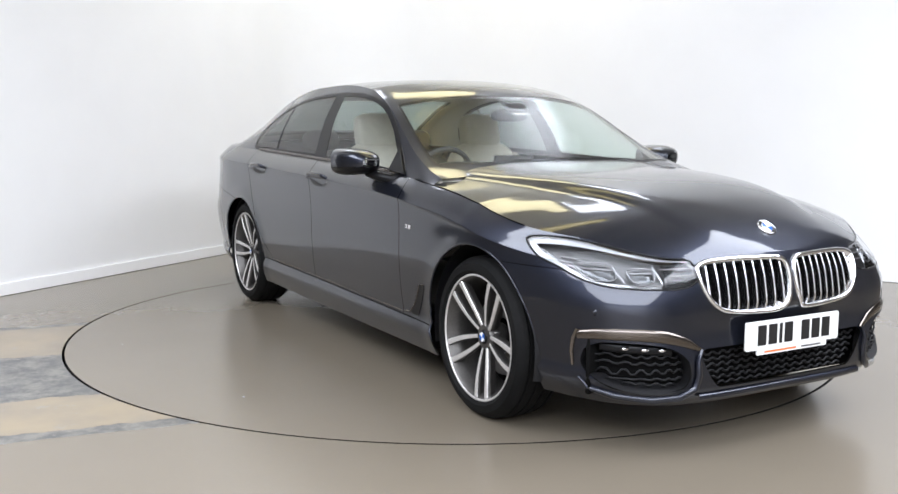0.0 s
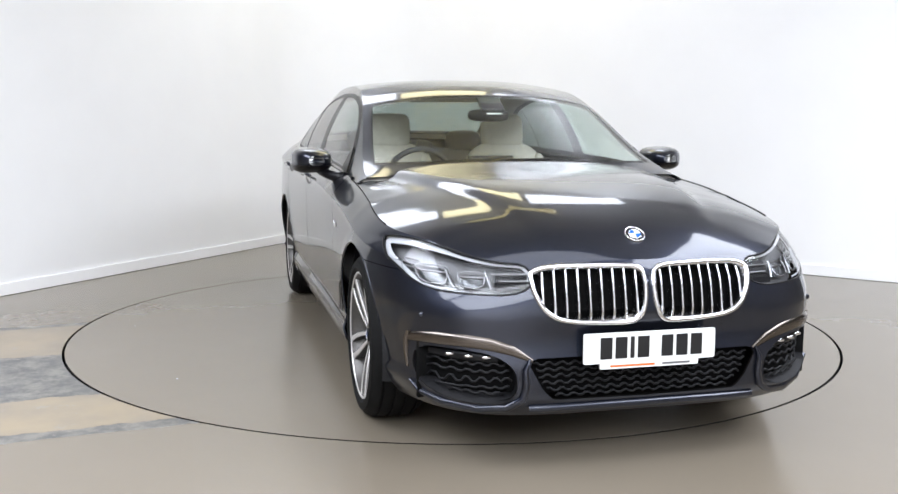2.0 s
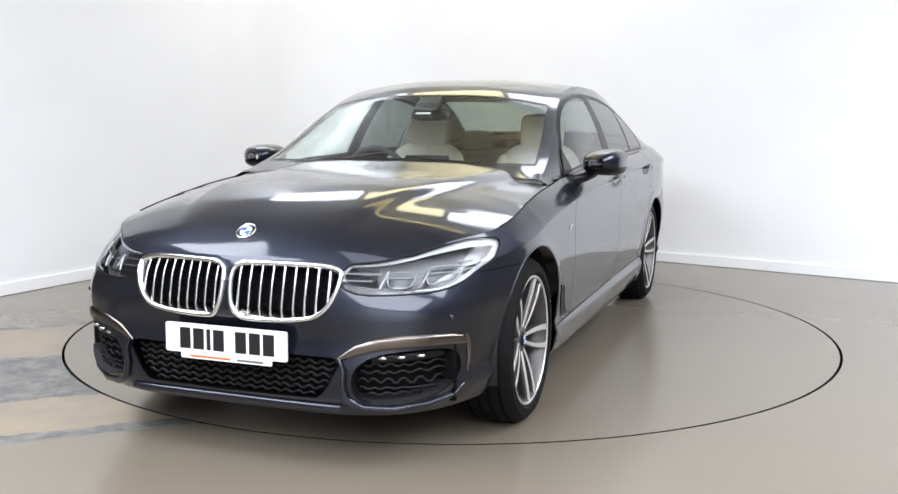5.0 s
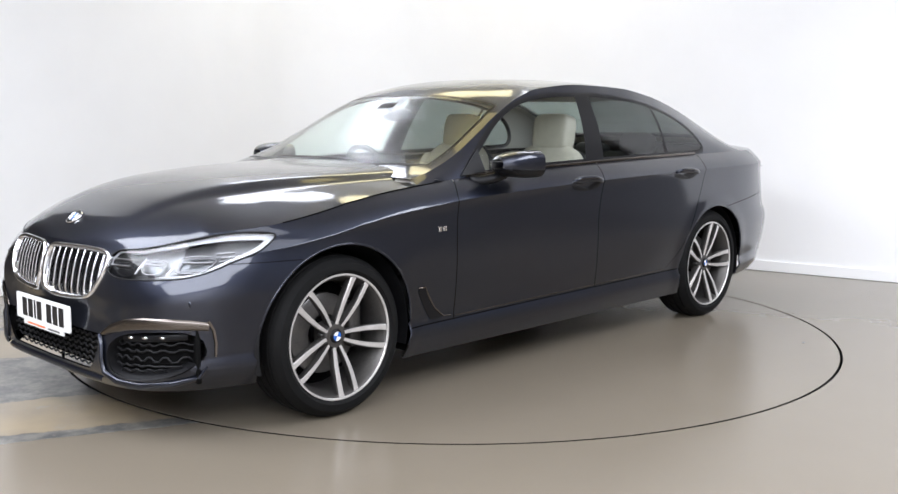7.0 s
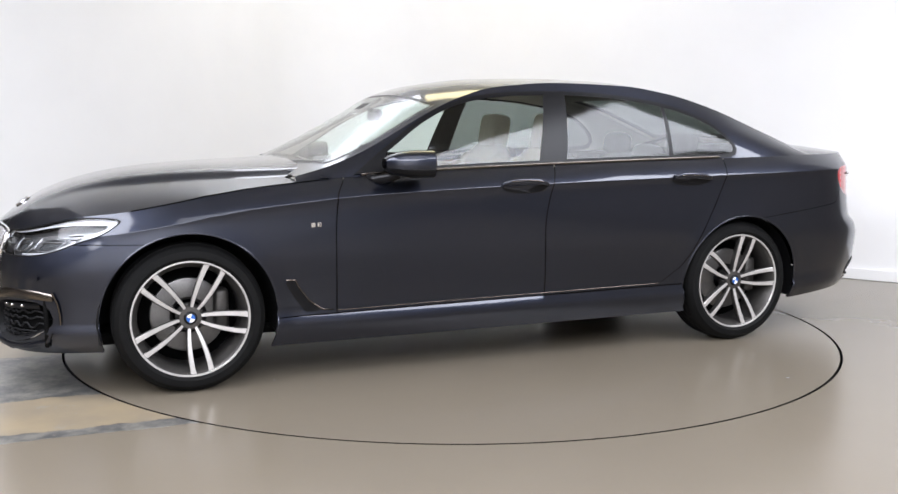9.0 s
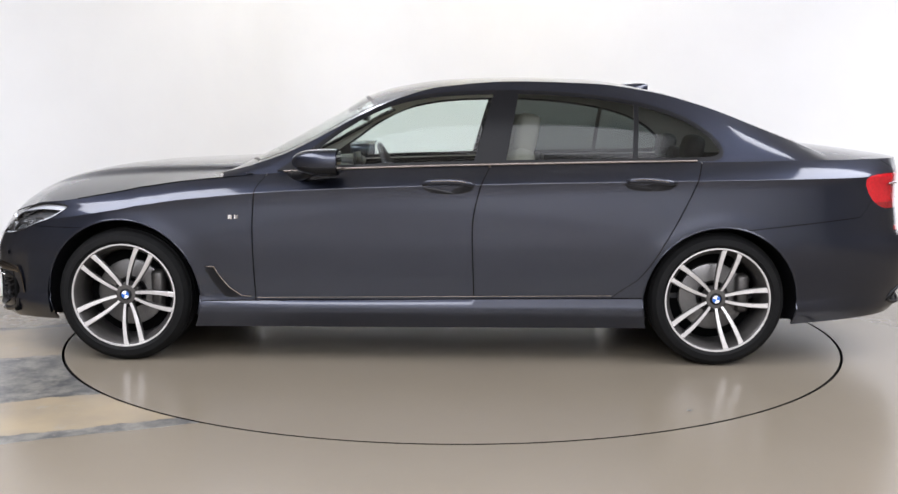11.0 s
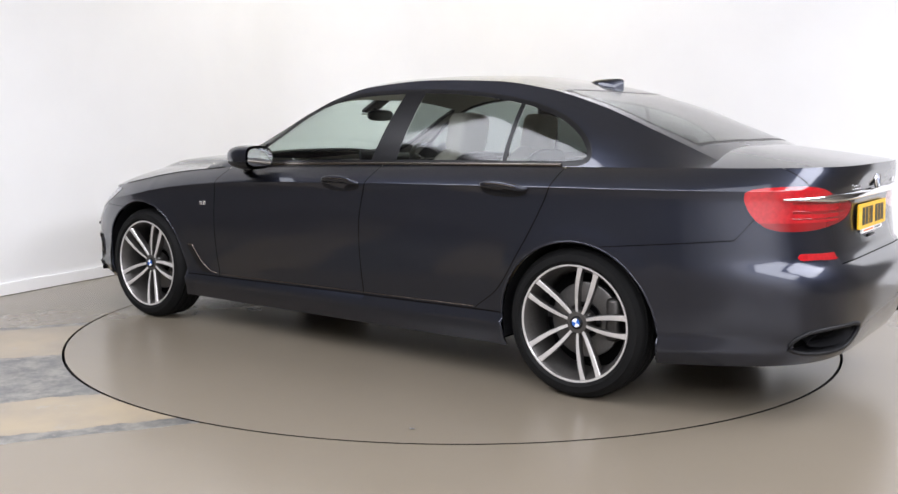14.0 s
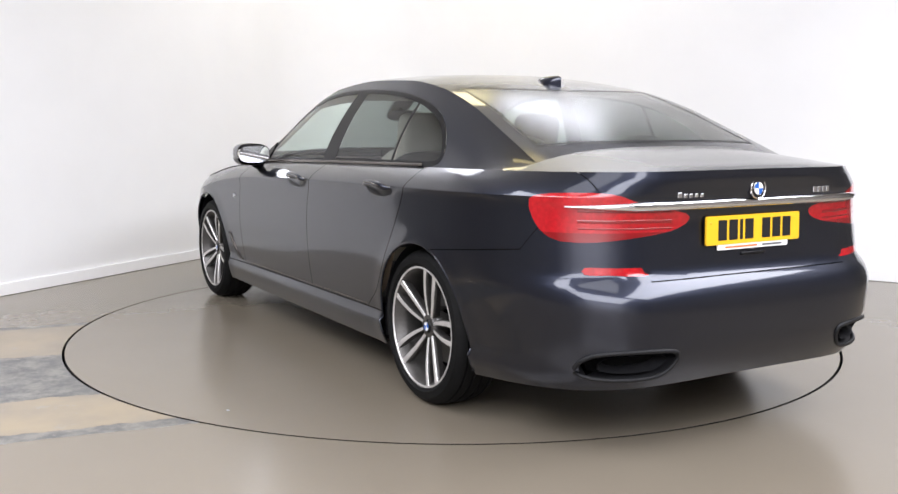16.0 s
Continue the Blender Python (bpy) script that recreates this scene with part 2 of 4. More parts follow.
class Sheet:
    """A surface of faces with regions, in which outlines can be cut. Each vertex: x, y, z and two surface coordinates."""

    def __init__(self, pts, nu, nv, region="body"):
        self.v = [tuple(p) for p in pts]
        self.f = [((i * nv + j, (i + 1) * nv + j, (i + 1) * nv + j + 1, i * nv + j + 1), region) for i in range(nu - 1) for j in range(nv - 1)]

    def cut(self, fn, inside, outside=None, only=("body",)):
        val = fn(np.array(self.v))
        val = np.where(np.abs(val) < 1e-6, 1e-6, val)
        made, out = {}, []
        for idx, reg in self.f:
            if reg not in only:
                out.append((idx, reg))
                continue
            s = [val[i] < 0 for i in idx]
            if all(s):
                out.append((idx, inside or reg))
                continue
            if not any(s):
                out.append((idx, outside or reg))
                continue
            a, b = [], []
            for k in range(len(idx)):
                i, j = idx[k], idx[(k + 1) % len(idx)]
                (a if val[i] < 0 else b).append(i)
                if (val[i] < 0) != (val[j] < 0):
                    key = (min(i, j), max(i, j))
                    if key not in made:
                        t = val[i] / (val[i] - val[j])
                        made[key] = len(self.v)
                        self.v.append(tuple(p + (q - p) * t for p, q in zip(self.v[i], self.v[j])))
                    a.append(made[key])
                    b.append(made[key])
            if len(a) > 2:
                out.append((tuple(a), inside or reg))
            if len(b) > 2:
                out.append((tuple(b), outside or reg))
        self.f = out
        return self

    def gap(self, fn, only, left, right, width=0.006):
        """A shut line along fn = 0 between two regions."""
        self.cut(lambda v: fn(v) + width / 2, left, "_r", only)
        self.cut(lambda v: fn(v) - width / 2, "gap", right, ("_r",))

    def bm(self, regions, mirror=0, shift=0.0):
        """Faces of some regions. mirror 0: left, 1: right, 2: both joined."""
        use = [f for f, r in self.f if r in regions]
        bm = bmesh.new()
        for m in ((1,) if mirror == 0 else (-1,) if mirror == 1 else (1, -1)):
            vs = {}
            for f in use:
                ring = []
                for i in (f if m == 1 else f[::-1]):
                    if i not in vs:
                        x, y, z = self.v[i][:3]
                        vs[i] = bm.verts.new((x, y * m, z))
                    ring.append(vs[i])
                if len(set(ring)) > 2:
                    try:
                        bm.faces.new(ring)
                    except ValueError:
                        pass
        bmesh.ops.remove_doubles(bm, verts=bm.verts, dist=2e-5)
        if shift:
            bm.normal_update()
            for v in bm.verts:
                v.co += v.normal * shift
        return bm


def poly(points, rounds=0):
    """Signed distance to a closed outline in two columns of the sheet (negative inside)."""
    P = np.array(points, float)
    for _ in range(rounds):          # corner cutting makes it round
        Q = np.roll(P, -1, 0)
        P = np.stack([0.75 * P + 0.25 * Q, 0.25 * P + 0.75 * Q], 1).reshape(-1, 2)
    Q = np.roll(P, -1, 0)

    def f(a, b):
        X = np.stack([a, b], -1)[:, None, :]
        e = Q - P
        w = X - P
        t = np.clip((w * e).sum(-1) / ((e * e).sum(-1) + 1e-12), 0, 1)
        d = np.sqrt(((w - e * t[..., None]) ** 2).sum(-1)).min(1)
        c1 = (P[:, 1] <= X[..., 1]) & (Q[:, 1] > X[..., 1])
        c2 = (P[:, 1] > X[..., 1]) & (Q[:, 1] <= X[..., 1])
        cr = e[:, 0] * w[..., 1] - e[:, 1] * w[..., 0]
        wind = (c1 & (cr > 0)).sum(1) - (c2 & (cr < 0)).sum(1)
        return np.where(wind != 0, -d, d)
    return f


# ---- the room ----
def build_room():
    n = 24
    ctr = Vector((*HUB, 0))
    # floor with a round opening for the turntable
    vs, fs, m = [], [], 128
    reach = [Vector((-9, -6, 0)), Vector((9, -6, 0)), Vector((9, 14, 0)), Vector((-9, 14, 0))]
    for r in (TABLE_R + 0.008, 2.6):
        vs += [(ctr.x + r * math.cos(2 * math.pi * i / m), ctr.y + r * math.sin(2 * math.pi * i / m), 0) for i in range(m)]
    for i in range(m):
        a = 2 * math.pi * i / m
        c, s = math.cos(a), math.sin(a)
        k = min((9 - ctr.x) / c if c > 1e-6 else (-9 - ctr.x) / c if c < -1e-6 else 1e9, (14 - ctr.y) / s if s > 1e-6 else (-6 - ctr.y) / s if s < -1e-6 else 1e9)
        vs.append((ctr.x + k * c, ctr.y + k * s, 0))
    for i in range(m):
        vs.append((vs[i][0], vs[i][1], -0.05))
    for i in range(m):
        j = (i + 1) % m
        fs += [(i, j, m + j, m + i), (m + i, m + j, 2 * m + j, 2 * m + i), (3 * m + i, 3 * m + j, j, i)]
    bm = raw(vs, fs)
    bmesh.ops.recalc_face_normals(bm, faces=bm.faces)
    tagged(part("floor", bm, FLOOR, smooth=False), "grey-beige painted concrete floor with a worn strip", "floor", kind="structure")
    # pit and liner coloured black for the shade inside the groove
    bm = lathe([(0.0, -0.06), (TABLE_R + 0.0065, -0.06), (TABLE_R + 0.0065, -0.0015)], 128, "z", (*HUB, 0))
    tagged(part("turntable_pit", bm, DARK), "pit blackened for the shade under the turntable rim", "pit", kind="structure")
    # white studio walls: two straight runs and a round corner
    lw, ld = Vector((-2.12, 8.985, 0)), Vector((0.4357, 0.900, 0)).normalized()
    rw, rd = Vector((2.06, 8.57, 0)), Vector((-0.825, 0.565, 0)).normalized()
    k = ((rw - lw).x * rd.y - (rw - lw).y * rd.x) / (ld.x * rd.y - ld.y * rd.x)
    corner = lw + ld * k
    rad = 1.0
    half = math.acos(max(-1, min(1, (-ld).dot(-rd)))) / 2
    back = rad / math.tan(half)
    a, b = corner - ld * back, corner - rd * back
    mid = ((-ld) + (-rd)).normalized()
    cen = corner + mid * (rad / math.sin(half))
    line = [lw - ld * 2.9, lw - ld * 2.0, lw - ld * 1.0]
    va, vb = a - cen, b - cen
    for i in range(n + 1):
        t = i / n
        ang = math.pi - 2 * half
        q = (va * math.sin((1 - t) * ang) + vb * math.sin(t * ang)) / math.sin(ang)
        line.append(cen + q)
    line += [rw - rd * 1.0, rw - rd * 2.2, rw - rd * 3.2]

    def outward(i):
        d = (line[min(i + 1, len(line) - 1)] - line[max(i - 1, 0)]).normalized()
        return Vector((-d.y, d.x, 0))

    def wall(name, lo, hi, off0, off1, mat, label, cat):
        prof = [(off0, lo), (off0, hi), (off1, hi), (off1, lo)]
        bm = grid(lambda i, j: tuple(line[i] + outward(i) * prof[j % 4][0] + Vector((0, 0, prof[j % 4][1]))), len(line), 5)
        bmesh.ops.remove_doubles(bm, verts=bm.verts, dist=1e-5)
        bmesh.ops.holes_fill(bm, edges=bm.edges, sides=4)
        bmesh.ops.recalc_face_normals(bm, faces=bm.faces)
        tagged(part(name, bm, mat, sharp=35), label, cat, kind="structure")
    wall("wall_studio", 0, 4.2, 0.0, 0.12, WALL, "white painted studio wall with a rounded corner", "wall")
    wall("baseboard", 0.004, 0.088, -0.018, -0.001, SKIRT, "white painted skirting board along the wall", "baseboard")
    # the workshop behind the camera: unseen, assumed walls, toned for what the car mirrors
    for nm, size, at in (("wall_back", (18, 0.2, 4.2), (0, -6.1, 2.1)), ("wall_west", (0.2, 20, 4.2), (-9.1, 4, 2.1)),
                         ("wall_east", (0.2, 20, 4.2), (9.1, 4, 2.1)), ("wall_far", (18, 0.2, 4.2), (0, 14.1, 2.1))):
        tagged(part(nm, box(size, at), HALL_PALE if nm == "wall_back" else HALL, smooth=False), "unseen pale grey workshop wall" if nm == "wall_back" else "unseen brown workshop wall", "wall", kind="structure")
    tagged(part("ceiling", box((18.4, 20.4, 0.2), (0, 4, 4.31)), CEIL, smooth=False), "grey workshop ceiling", "ceiling", kind="structure")


def build_lights():
    """Unseen ceiling light panels: some mirrored in bonnet and screens, some added as fill."""
    white, warm = (0.915, 0.97, 1.085), (1.0, 0.90, 0.55)
    # large panels at x 4.3 and y -3.0 are added to light walls and floor
    for x, y, sx, sy, e, col in ((-1.5, 8.7, 1.2, 1.2, 6.0, white), (-0.1, 8.4, 1.4, 1.1, 4.5, warm), (1.3, 8.1, 1.2, 1.1, 6.0, white), (-3.6, 2.2, 2.8, 5.0, 8.6, white), (4.3, 2.6, 2.8, 5.2, 9.4, white),
                                 (0.4, 2.0, 3.0, 2.0, 2.5, white), (0.0, -3.0, 8.4, 5.0, 7.4, white), (0.3, 6.4, 1.4, 0.35, 2.5, (1.0, 0.84, 0.36))):
        lamp = thing("ceiling_light", "unseen flat white ceiling light panel" if col == white else "flat warm yellow ceiling light panel", "light", "ceiling lights")
        lamp.location = (x, y, 4.0)
        rim = 0.03
        part("frame", join(box((sx + 2 * rim, rim, 0.06), (0, sy / 2 + rim / 2, 0)), box((sx + 2 * rim, rim, 0.06), (0, -sy / 2 - rim / 2, 0)),
                           box((rim, sy, 0.06), (sx / 2 + rim / 2, 0, 0)), box((rim, sy, 0.06), (-sx / 2 - rim / 2, 0, 0)),
                           box((0.02, 0.02, 0.2), (sx * 0.4, 0, 0.12)), box((0.02, 0.02, 0.2), (-sx * 0.4, 0, 0.12))), SATIN, lamp, smooth=False)
        part("diffuser", box((sx - 0.004, sy - 0.004, 0.012), (0, 0, -0.015)), LINER, lamp, smooth=False)
        area("panel_glow", (x, y, 3.972), (x, y + 1e-4, 0), sx, sy, e * math.pi * sx * sy, col)


SKIRT = material("white_gloss_skirting", (0.86, 0.86, 0.86), 0.3)
build_room()
build_lights()


def build_turntable():
    top = thing("turntable", "round grey-beige painted turntable flush with the floor", "turntable")
    R = TABLE_R - 0.007
    bm = lathe([(0.0, 0.0), (0.7, 0.0), (1.4, 0.0), (R, 0.0), (R, -0.001)], 128, "z")
    part("platform", bm, TABLE, top, sharp=30)
    # disc edge coloured black, so that the groove reads as shaded
    part("rim", lathe([(R, -0.001), (R + 0.0005, -0.002), (R + 0.0005, -0.045)], 128, "z"), DARK, top, "turntable rim blackened for the shade in the groove", sharp=30)
    for x, y, r in ((0.93, -1.63, 0.011), (-1.07, 1.77, 0.013), (1.3, 0.9, 0.006), (-0.4, -1.9, 0.006)):
        chip = raw([(x + r * (1 + 0.4 * math.sin(3 * k)) * math.cos(k * 0.7), y + 0.6 * r * math.sin(k * 0.7), 0.003) for k in range(9)] + [(x, y, 0.004)], [(k, (k + 1) % 9, 9) for k in range(9)])
        part("dirt_speck", chip, GREYINK, top, "small dark speck on the paint", smooth=False)
    return top


turntable = build_turntable()


# ---- the car: surface laws (x ahead, y to its left, z up, from the middle of the wheelbase) ----
FX, RX = 1.45, -1.70           # where the plan's rounded ends begin
nose = curve((0.14, 2.26), (0.20, 2.34), (0.27, 2.38), (0.36, 2.38), (0.46, 2.362), (0.56, 2.355), (0.66, 2.338), (0.72, 2.318), (0.76, 2.298), (0.80, 2.268))
tail = curve((0.16, -2.48), (0.24, -2.57), (0.32, -2.625), (0.44, -2.655), (0.58, -2.652), (0.635, -2.632), (0.66, -2.612), (0.675, -2.594), (0.692, -2.578), (0.76, -2.568), (0.86, -2.560), (0.93, -2.565), (1.0, -2.585), (1.05, -2.597), (1.075, -2.597), (1.12, -2.57))
tuck = curve((0.14, -0.07), (0.19, -0.050), (0.24, -0.030), (0.305, -0.016), (0.335, -0.034), (0.37, -0.029), (0.48, -0.012), (0.64, 0.0), (0.78, -0.001), (1.1, -0.004))
sh_scale = curve((0.0, 0.2), (0.5, 0.4), (0.8, 0.7), (1.0, 0.9), (1.2, 1.0), (2.0, 1.0), (2.5, 0.9), (2.8, 0.5), (3.0, 0.3))
z_top = curve((0.0, 0.757), (0.2, 0.755), (0.345, 0.769), (0.5, 0.812), (0.7, 0.838), (0.85, 0.868), (1.0, 0.905), (1.063, 0.934), (1.143, 0.960), (1.222, 0.981), (1.365, 1.003), (1.575, 1.024), (1.873, 1.046), (2.0, 1.054), (2.4, 1.066), (2.7, 1.072), (3.0, 1.076))
z_bot = curve((0.0, 0.195), (0.4, 0.20), (0.7, 0.205), (1.0, 0.185), (1.1, 0.185), (1.9, 0.195), (2.1, 0.21), (2.4, 0.24), (2.7, 0.262), (3.0, 0.28))
n_front = curve((0.2, 4.8), (0.35, 5.4), (0.55, 5.4), (0.66, 4.4), (0.74, 3.4), (0.80, 2.9))
n_rear = curve((0.2, 4.8), (0.6, 6.2), (0.72, 6.0), (0.95, 5.2), (1.05, 4.0), (1.1, 3.8))
NF, NR = 2.9, 5.0
PF, PR = 2.5, 2.7          # how softly the sides run into the ends
CREASE = 0.09               # shoulder line below the window sill


def shoulder(d):
    """Inward lean of the flank at a depth below its upper edge: a sharp line, hollow below it."""
    if d < CREASE:
        e = (CREASE - d) / CREASE
        return -0.095 * (0.6 * e + 0.4 * e * e)
    f = (d - CREASE) / 0.055
    return -0.0045 * f * math.exp(1 - f)


def flare(x, z):
    b = np.exp(-((z - 0.62) / 0.2) ** 2)
    ring = sum(np.exp(-((np.hypot(x - a, z - 0.335) - 0.40) / 0.045) ** 2) for a in (1.535, -1.545))
    return 0.008 * b * (np.exp(-((x - 1.5) / 0.42) ** 2) + np.exp(-((x + 1.55) / 0.42) ** 2)) - 0.008 * b * np.exp(-((x - 0.1) / 0.8) ** 2) + 0.006 * ring


def skirt_point(u, z):
    zt = float(z_top(u))
    W = 0.945 + float(tuck(z)) + float(shoulder(zt - z)) * float(sh_scale(u))
    if u < 1 or u > 2:
        W -= 0.035 * min(1.0, max(0.0, (0.32 - z) / 0.12)) * min(1.0, (1 - u) / 0.15 if u < 1 else (u - 2) / 0.15)
    if u <= 1:
        a = u * math.pi / 2
        x = FX + (float(nose(z)) - FX) * math.cos(a)
        y = W * max(0.0, 1 - math.cos(a) ** PF) ** (1 / float(n_front(z)))
        x += 0.045 * math.exp(-(y / 0.27) ** 2) * min(1.0, max(0.0, (z - 0.49) / 0.08))
    elif u <= 2:
        x, y = FX + (RX - FX) * (u - 1), W
    else:
        a = (u - 2) * math.pi / 2
        x = RX + (float(tail(z)) - RX) * math.sin(a)
        y = W * max(0.0, 1 - math.sin(a) ** PR) ** (1 / float(n_rear(z)))
    k = y / W
    return x, y + float(flare(x, z)) * k ** 4, z


def u_front(y, W=0.94, n=NF):
    return 2 / math.pi * math.acos((1 - min(1.0, y / W) ** n) ** (1 / PF))


def u_side(x):
    return 1 + (FX - x) / (FX - RX)


def u_rear(y, W=0.93, n=NR):
    return 2 + 2 / math.pi * math.asin((1 - min(1.0, y / W) ** n) ** (1 / PR))


def on_skirt(u, z, off=0.0):
    p = Vector(skirt_point(u, z))
    if off:
        e = 0.004
        du = Vector(skirt_point(min(3, u + e), z)) - Vector(skirt_point(max(0, u - e), z))
        dz = Vector(skirt_point(u, z + e)) - Vector(skirt_point(u, z - e))
        nrm = du.cross(dz)
        nrm = nrm.normalized()
        if nrm.dot(p - Vector((p.x * 0.7, 0, z))) < 0:
            nrm = -nrm
        p += nrm * off
    return p


def front(y, z, off=0.0):
    p = on_skirt(u_front(max(abs(y), 1e-3), 0.945 + float(tuck(z)), float(n_front(z))), z, off)
    return Vector((p.x, p.y if y >= 0 else -p.y, p.z))


def rear(y, z, off=0.0):
    p = on_skirt(u_rear(max(abs(y), 1e-3), 0.943 + float(tuck(z)), float(n_rear(z))), z, off)
    return Vector((p.x, p.y if y >= 0 else -p.y, p.z))


def side(x, z, off=0.0):
    return on_skirt(u_side(x), z, off)


US = [u_front(0.94 * r) for r in np.linspace(0.0, 0.86, 46)]
US += list(np.linspace(US[-1], 1.0, 22)[1:]) + list(np.linspace(1, 2, 120)[1:]) + list(np.linspace(2.0, 2.72, 34)[1:])
US += [u_rear(0.93 * r) for r in np.linspace((1 - math.sin(0.72 * math.pi / 2) ** PR) ** (1 / NR), 0.0, 40)[1:]]
NV = 52


def build_skirt():
    pts = []
    for u in US:
        zb, zt = float(z_bot(u)), float(z_top(u))
        for j in range(NV):
            k, mid = NV - 15, zt - CREASE          # one row of points runs along the shoulder line
            z = zb + (mid - zb) * math.sin(j / k * math.pi / 2) ** 0.9 if j <= k else mid + CREASE * ((j - k) / (NV - 1 - k)) ** 1.2
            pts.append((*skirt_point(u, z), u, z))
    return Sheet(pts, len(US), NV)


hood_c = curve((0.85, 1.045), (1.1, 1.027), (1.5, 1.007), (1.8, 0.976), (2.0, 0.936), (2.1, 0.904), (2.2, 0.860), (2.28, 0.808), (2.345, 0.757))
deck_c = curve((-1.9, 1.165), (-2.1, 1.146), (-2.3, 1.122), (-2.45, 1.102), (-2.55, 1.088), (-2.60, 1.076))


def top_sheet(us, centre, crease):
    pts, m = [], 61
    for u in us:
        xe, ye, ze = skirt_point(u, float(z_top(u)))
        zc = max(float(centre(xe)), ze)
        for j in range(m):
            w = 1 - j / (m - 1)
            y = w * ye
            z = ze + (zc - ze) * (1 - w ** 2.9)
            if crease:
                yc = 0.36 + 0.30 * min(1, max(0, (2.2 - xe) / 1.2))
                fade = min(1, max(0, (2.25 - xe) / 0.5)) * (1 - w ** 6)
                z += 0.030 * fade * (1 / (1 + math.exp((y - yc) / 0.016)) - 0.5)
            pts.append((xe, y, z, xe, y))
    return Sheet(pts, len(us), m)


rail_y = curve((1.02, 0.80), (0.9, 0.79), (0.7, 0.762), (0.5, 0.727), (0.3, 0.69), (0.1, 0.66), (-0.1, 0.638), (-0.5, 0.622), (-0.9, 0.624), (-1.2, 0.632), (-1.5, 0.65), (-1.8, 0.68), (-2.12, 0.715))
rail_z = curve((1.02, 0.985), (0.9, 1.015), (0.7, 1.085), (0.5, 1.185), (0.3, 1.292), (0.1, 1.378), (-0.1, 1.432), (-0.5, 1.463), (-0.9, 1.453), (-1.2, 1.413), (-1.5, 1.332), (-1.8, 1.215), (-2.12, 1.085))
roof_c = curve((1.02, 1.005), (0.98, 1.03), (0.68, 1.195), (0.435, 1.335), (0.33, 1.398), (0.157, 1.452), (-0.186, 1.496), (-0.526, 1.504), (-0.863, 1.496), (-1.13, 1.461), (-1.414, 1.390), (-1.74, 1.280), (-2.0, 1.182), (-2.12, 1.132))
XG = list(np.linspace(1.02, -2.12, 158))


def belt_edge(x):
    u = u_side(x)
    if x < RX:
        zt = 1.06
        u = 2 + 2 / math.pi * math.asin(min(1, (RX - x) / (RX - float(tail(zt)))))
    return skirt_point(u, float(z_top(u)))


def pillar_point(x, s):
    _, yb, zb = belt_edge(x)
    yr, zr = float(rail_y(x)), float(rail_z(x))
    return x, yb + (yr - yb) * s + 0.026 * math.sin(math.pi * s) * min(1, (zr - zb) / 0.3), zb + (zr - zb) * s


def roof_point(x, w):
    yr, zr, zc = float(rail_y(x)), float(rail_z(x)), float(roof_c(x))
    return x, yr * w, zr + (zc - zr) * (1 - w ** 2.5)


def side_glass_point(x, z, off=0.0):
    """Point of the side window surface at a height."""
    lo, hi = belt_edge(x)[2], float(rail_z(x))
    s = min(1, max(0, (z - lo) / (hi - lo)))
    p = Vector(pillar_point(x, s))
    return p + Vector((0, 0.9, 0.43)) * off


def build_pillars():
    m = 31
    pts = []
    for x in XG:
        for j in range(m):
            p = pillar_point(x, j / (m - 1))
            pts.append((*p, p[0], p[2]))
    return Sheet(pts, len(XG), m)


def build_roof():
    m = 41
    pts = []
    for x in XG:
        for j in range(m):
            p = roof_point(x, 1 - j / (m - 1))
            pts.append((*p, p[0], p[1]))
    return Sheet(pts, len(XG), m)


# window outline along the side, and the lamps and openings of both ends
DLO = [(0.74, 0.988), (0.60, 1.088), (0.50, 1.155), (0.376, 1.245), (0.221, 1.328), (0.068, 1.377), (-0.144, 1.407), (-0.371, 1.414), (-0.536, 1.417), (-0.834, 1.402), (-1.13, 1.360), (-1.345, 1.296), (-1.485, 1.214), (-1.565, 1.12), (-1.545, 1.058),
       (-1.40, 1.050), (-1.0, 1.044), (-0.36, 1.030), (0.31, 1.009)]


def inset(points, d):
    """The outline moved inwards by d."""
    P = [Vector(p) for p in points]
    area2 = sum(P[i - 1].x * P[i].y - P[i].x * P[i - 1].y for i in range(len(P)))
    sgn = 1 if area2 > 0 else -1
    out = []
    for i, p in enumerate(P):
        a, b = (p - P[i - 1]).normalized(), (P[(i + 1) % len(P)] - p).normalized()
        n = Vector((-(a + b).y, (a + b).x)).normalized() * sgn
        c = max(0.5, n.dot(Vector((-a.y, a.x)) * sgn))
        out.append(tuple(p + n * d / c))
    return out


EXHAUST = [(0.785, 0.375), (0.735, 0.424), (0.47, 0.424), (0.435, 0.398), (0.47, 0.335), (0.54, 0.310), (0.775, 0.310)]
INTAKE = [(0.50, 0.380), (0.57, 0.430), (0.70, 0.450), (0.815, 0.445), (0.825, 0.35), (0.78, 0.278), (0.66, 0.25), (0.53, 0.258), (0.49, 0.30)]


def lamp_outline():
    pts = [(0.428, 0.742), (0.55, 0.748), (0.64, 0.765), (0.72, 0.790), (0.79, 0.808), (0.835, 0.816)]
    low = [(0.855, 0.715), (0.82, 0.672), (0.76, 0.648), (0.68, 0.643), (0.428, 0.636)]
    at = lambda y, z: (u_front(y, 0.945, float(n_front(z))), z)
    return [at(*p) for p in pts] + [(0.70, 0.812), (0.69, 0.785), (0.63, 0.735)] + [at(*p) for p in low]


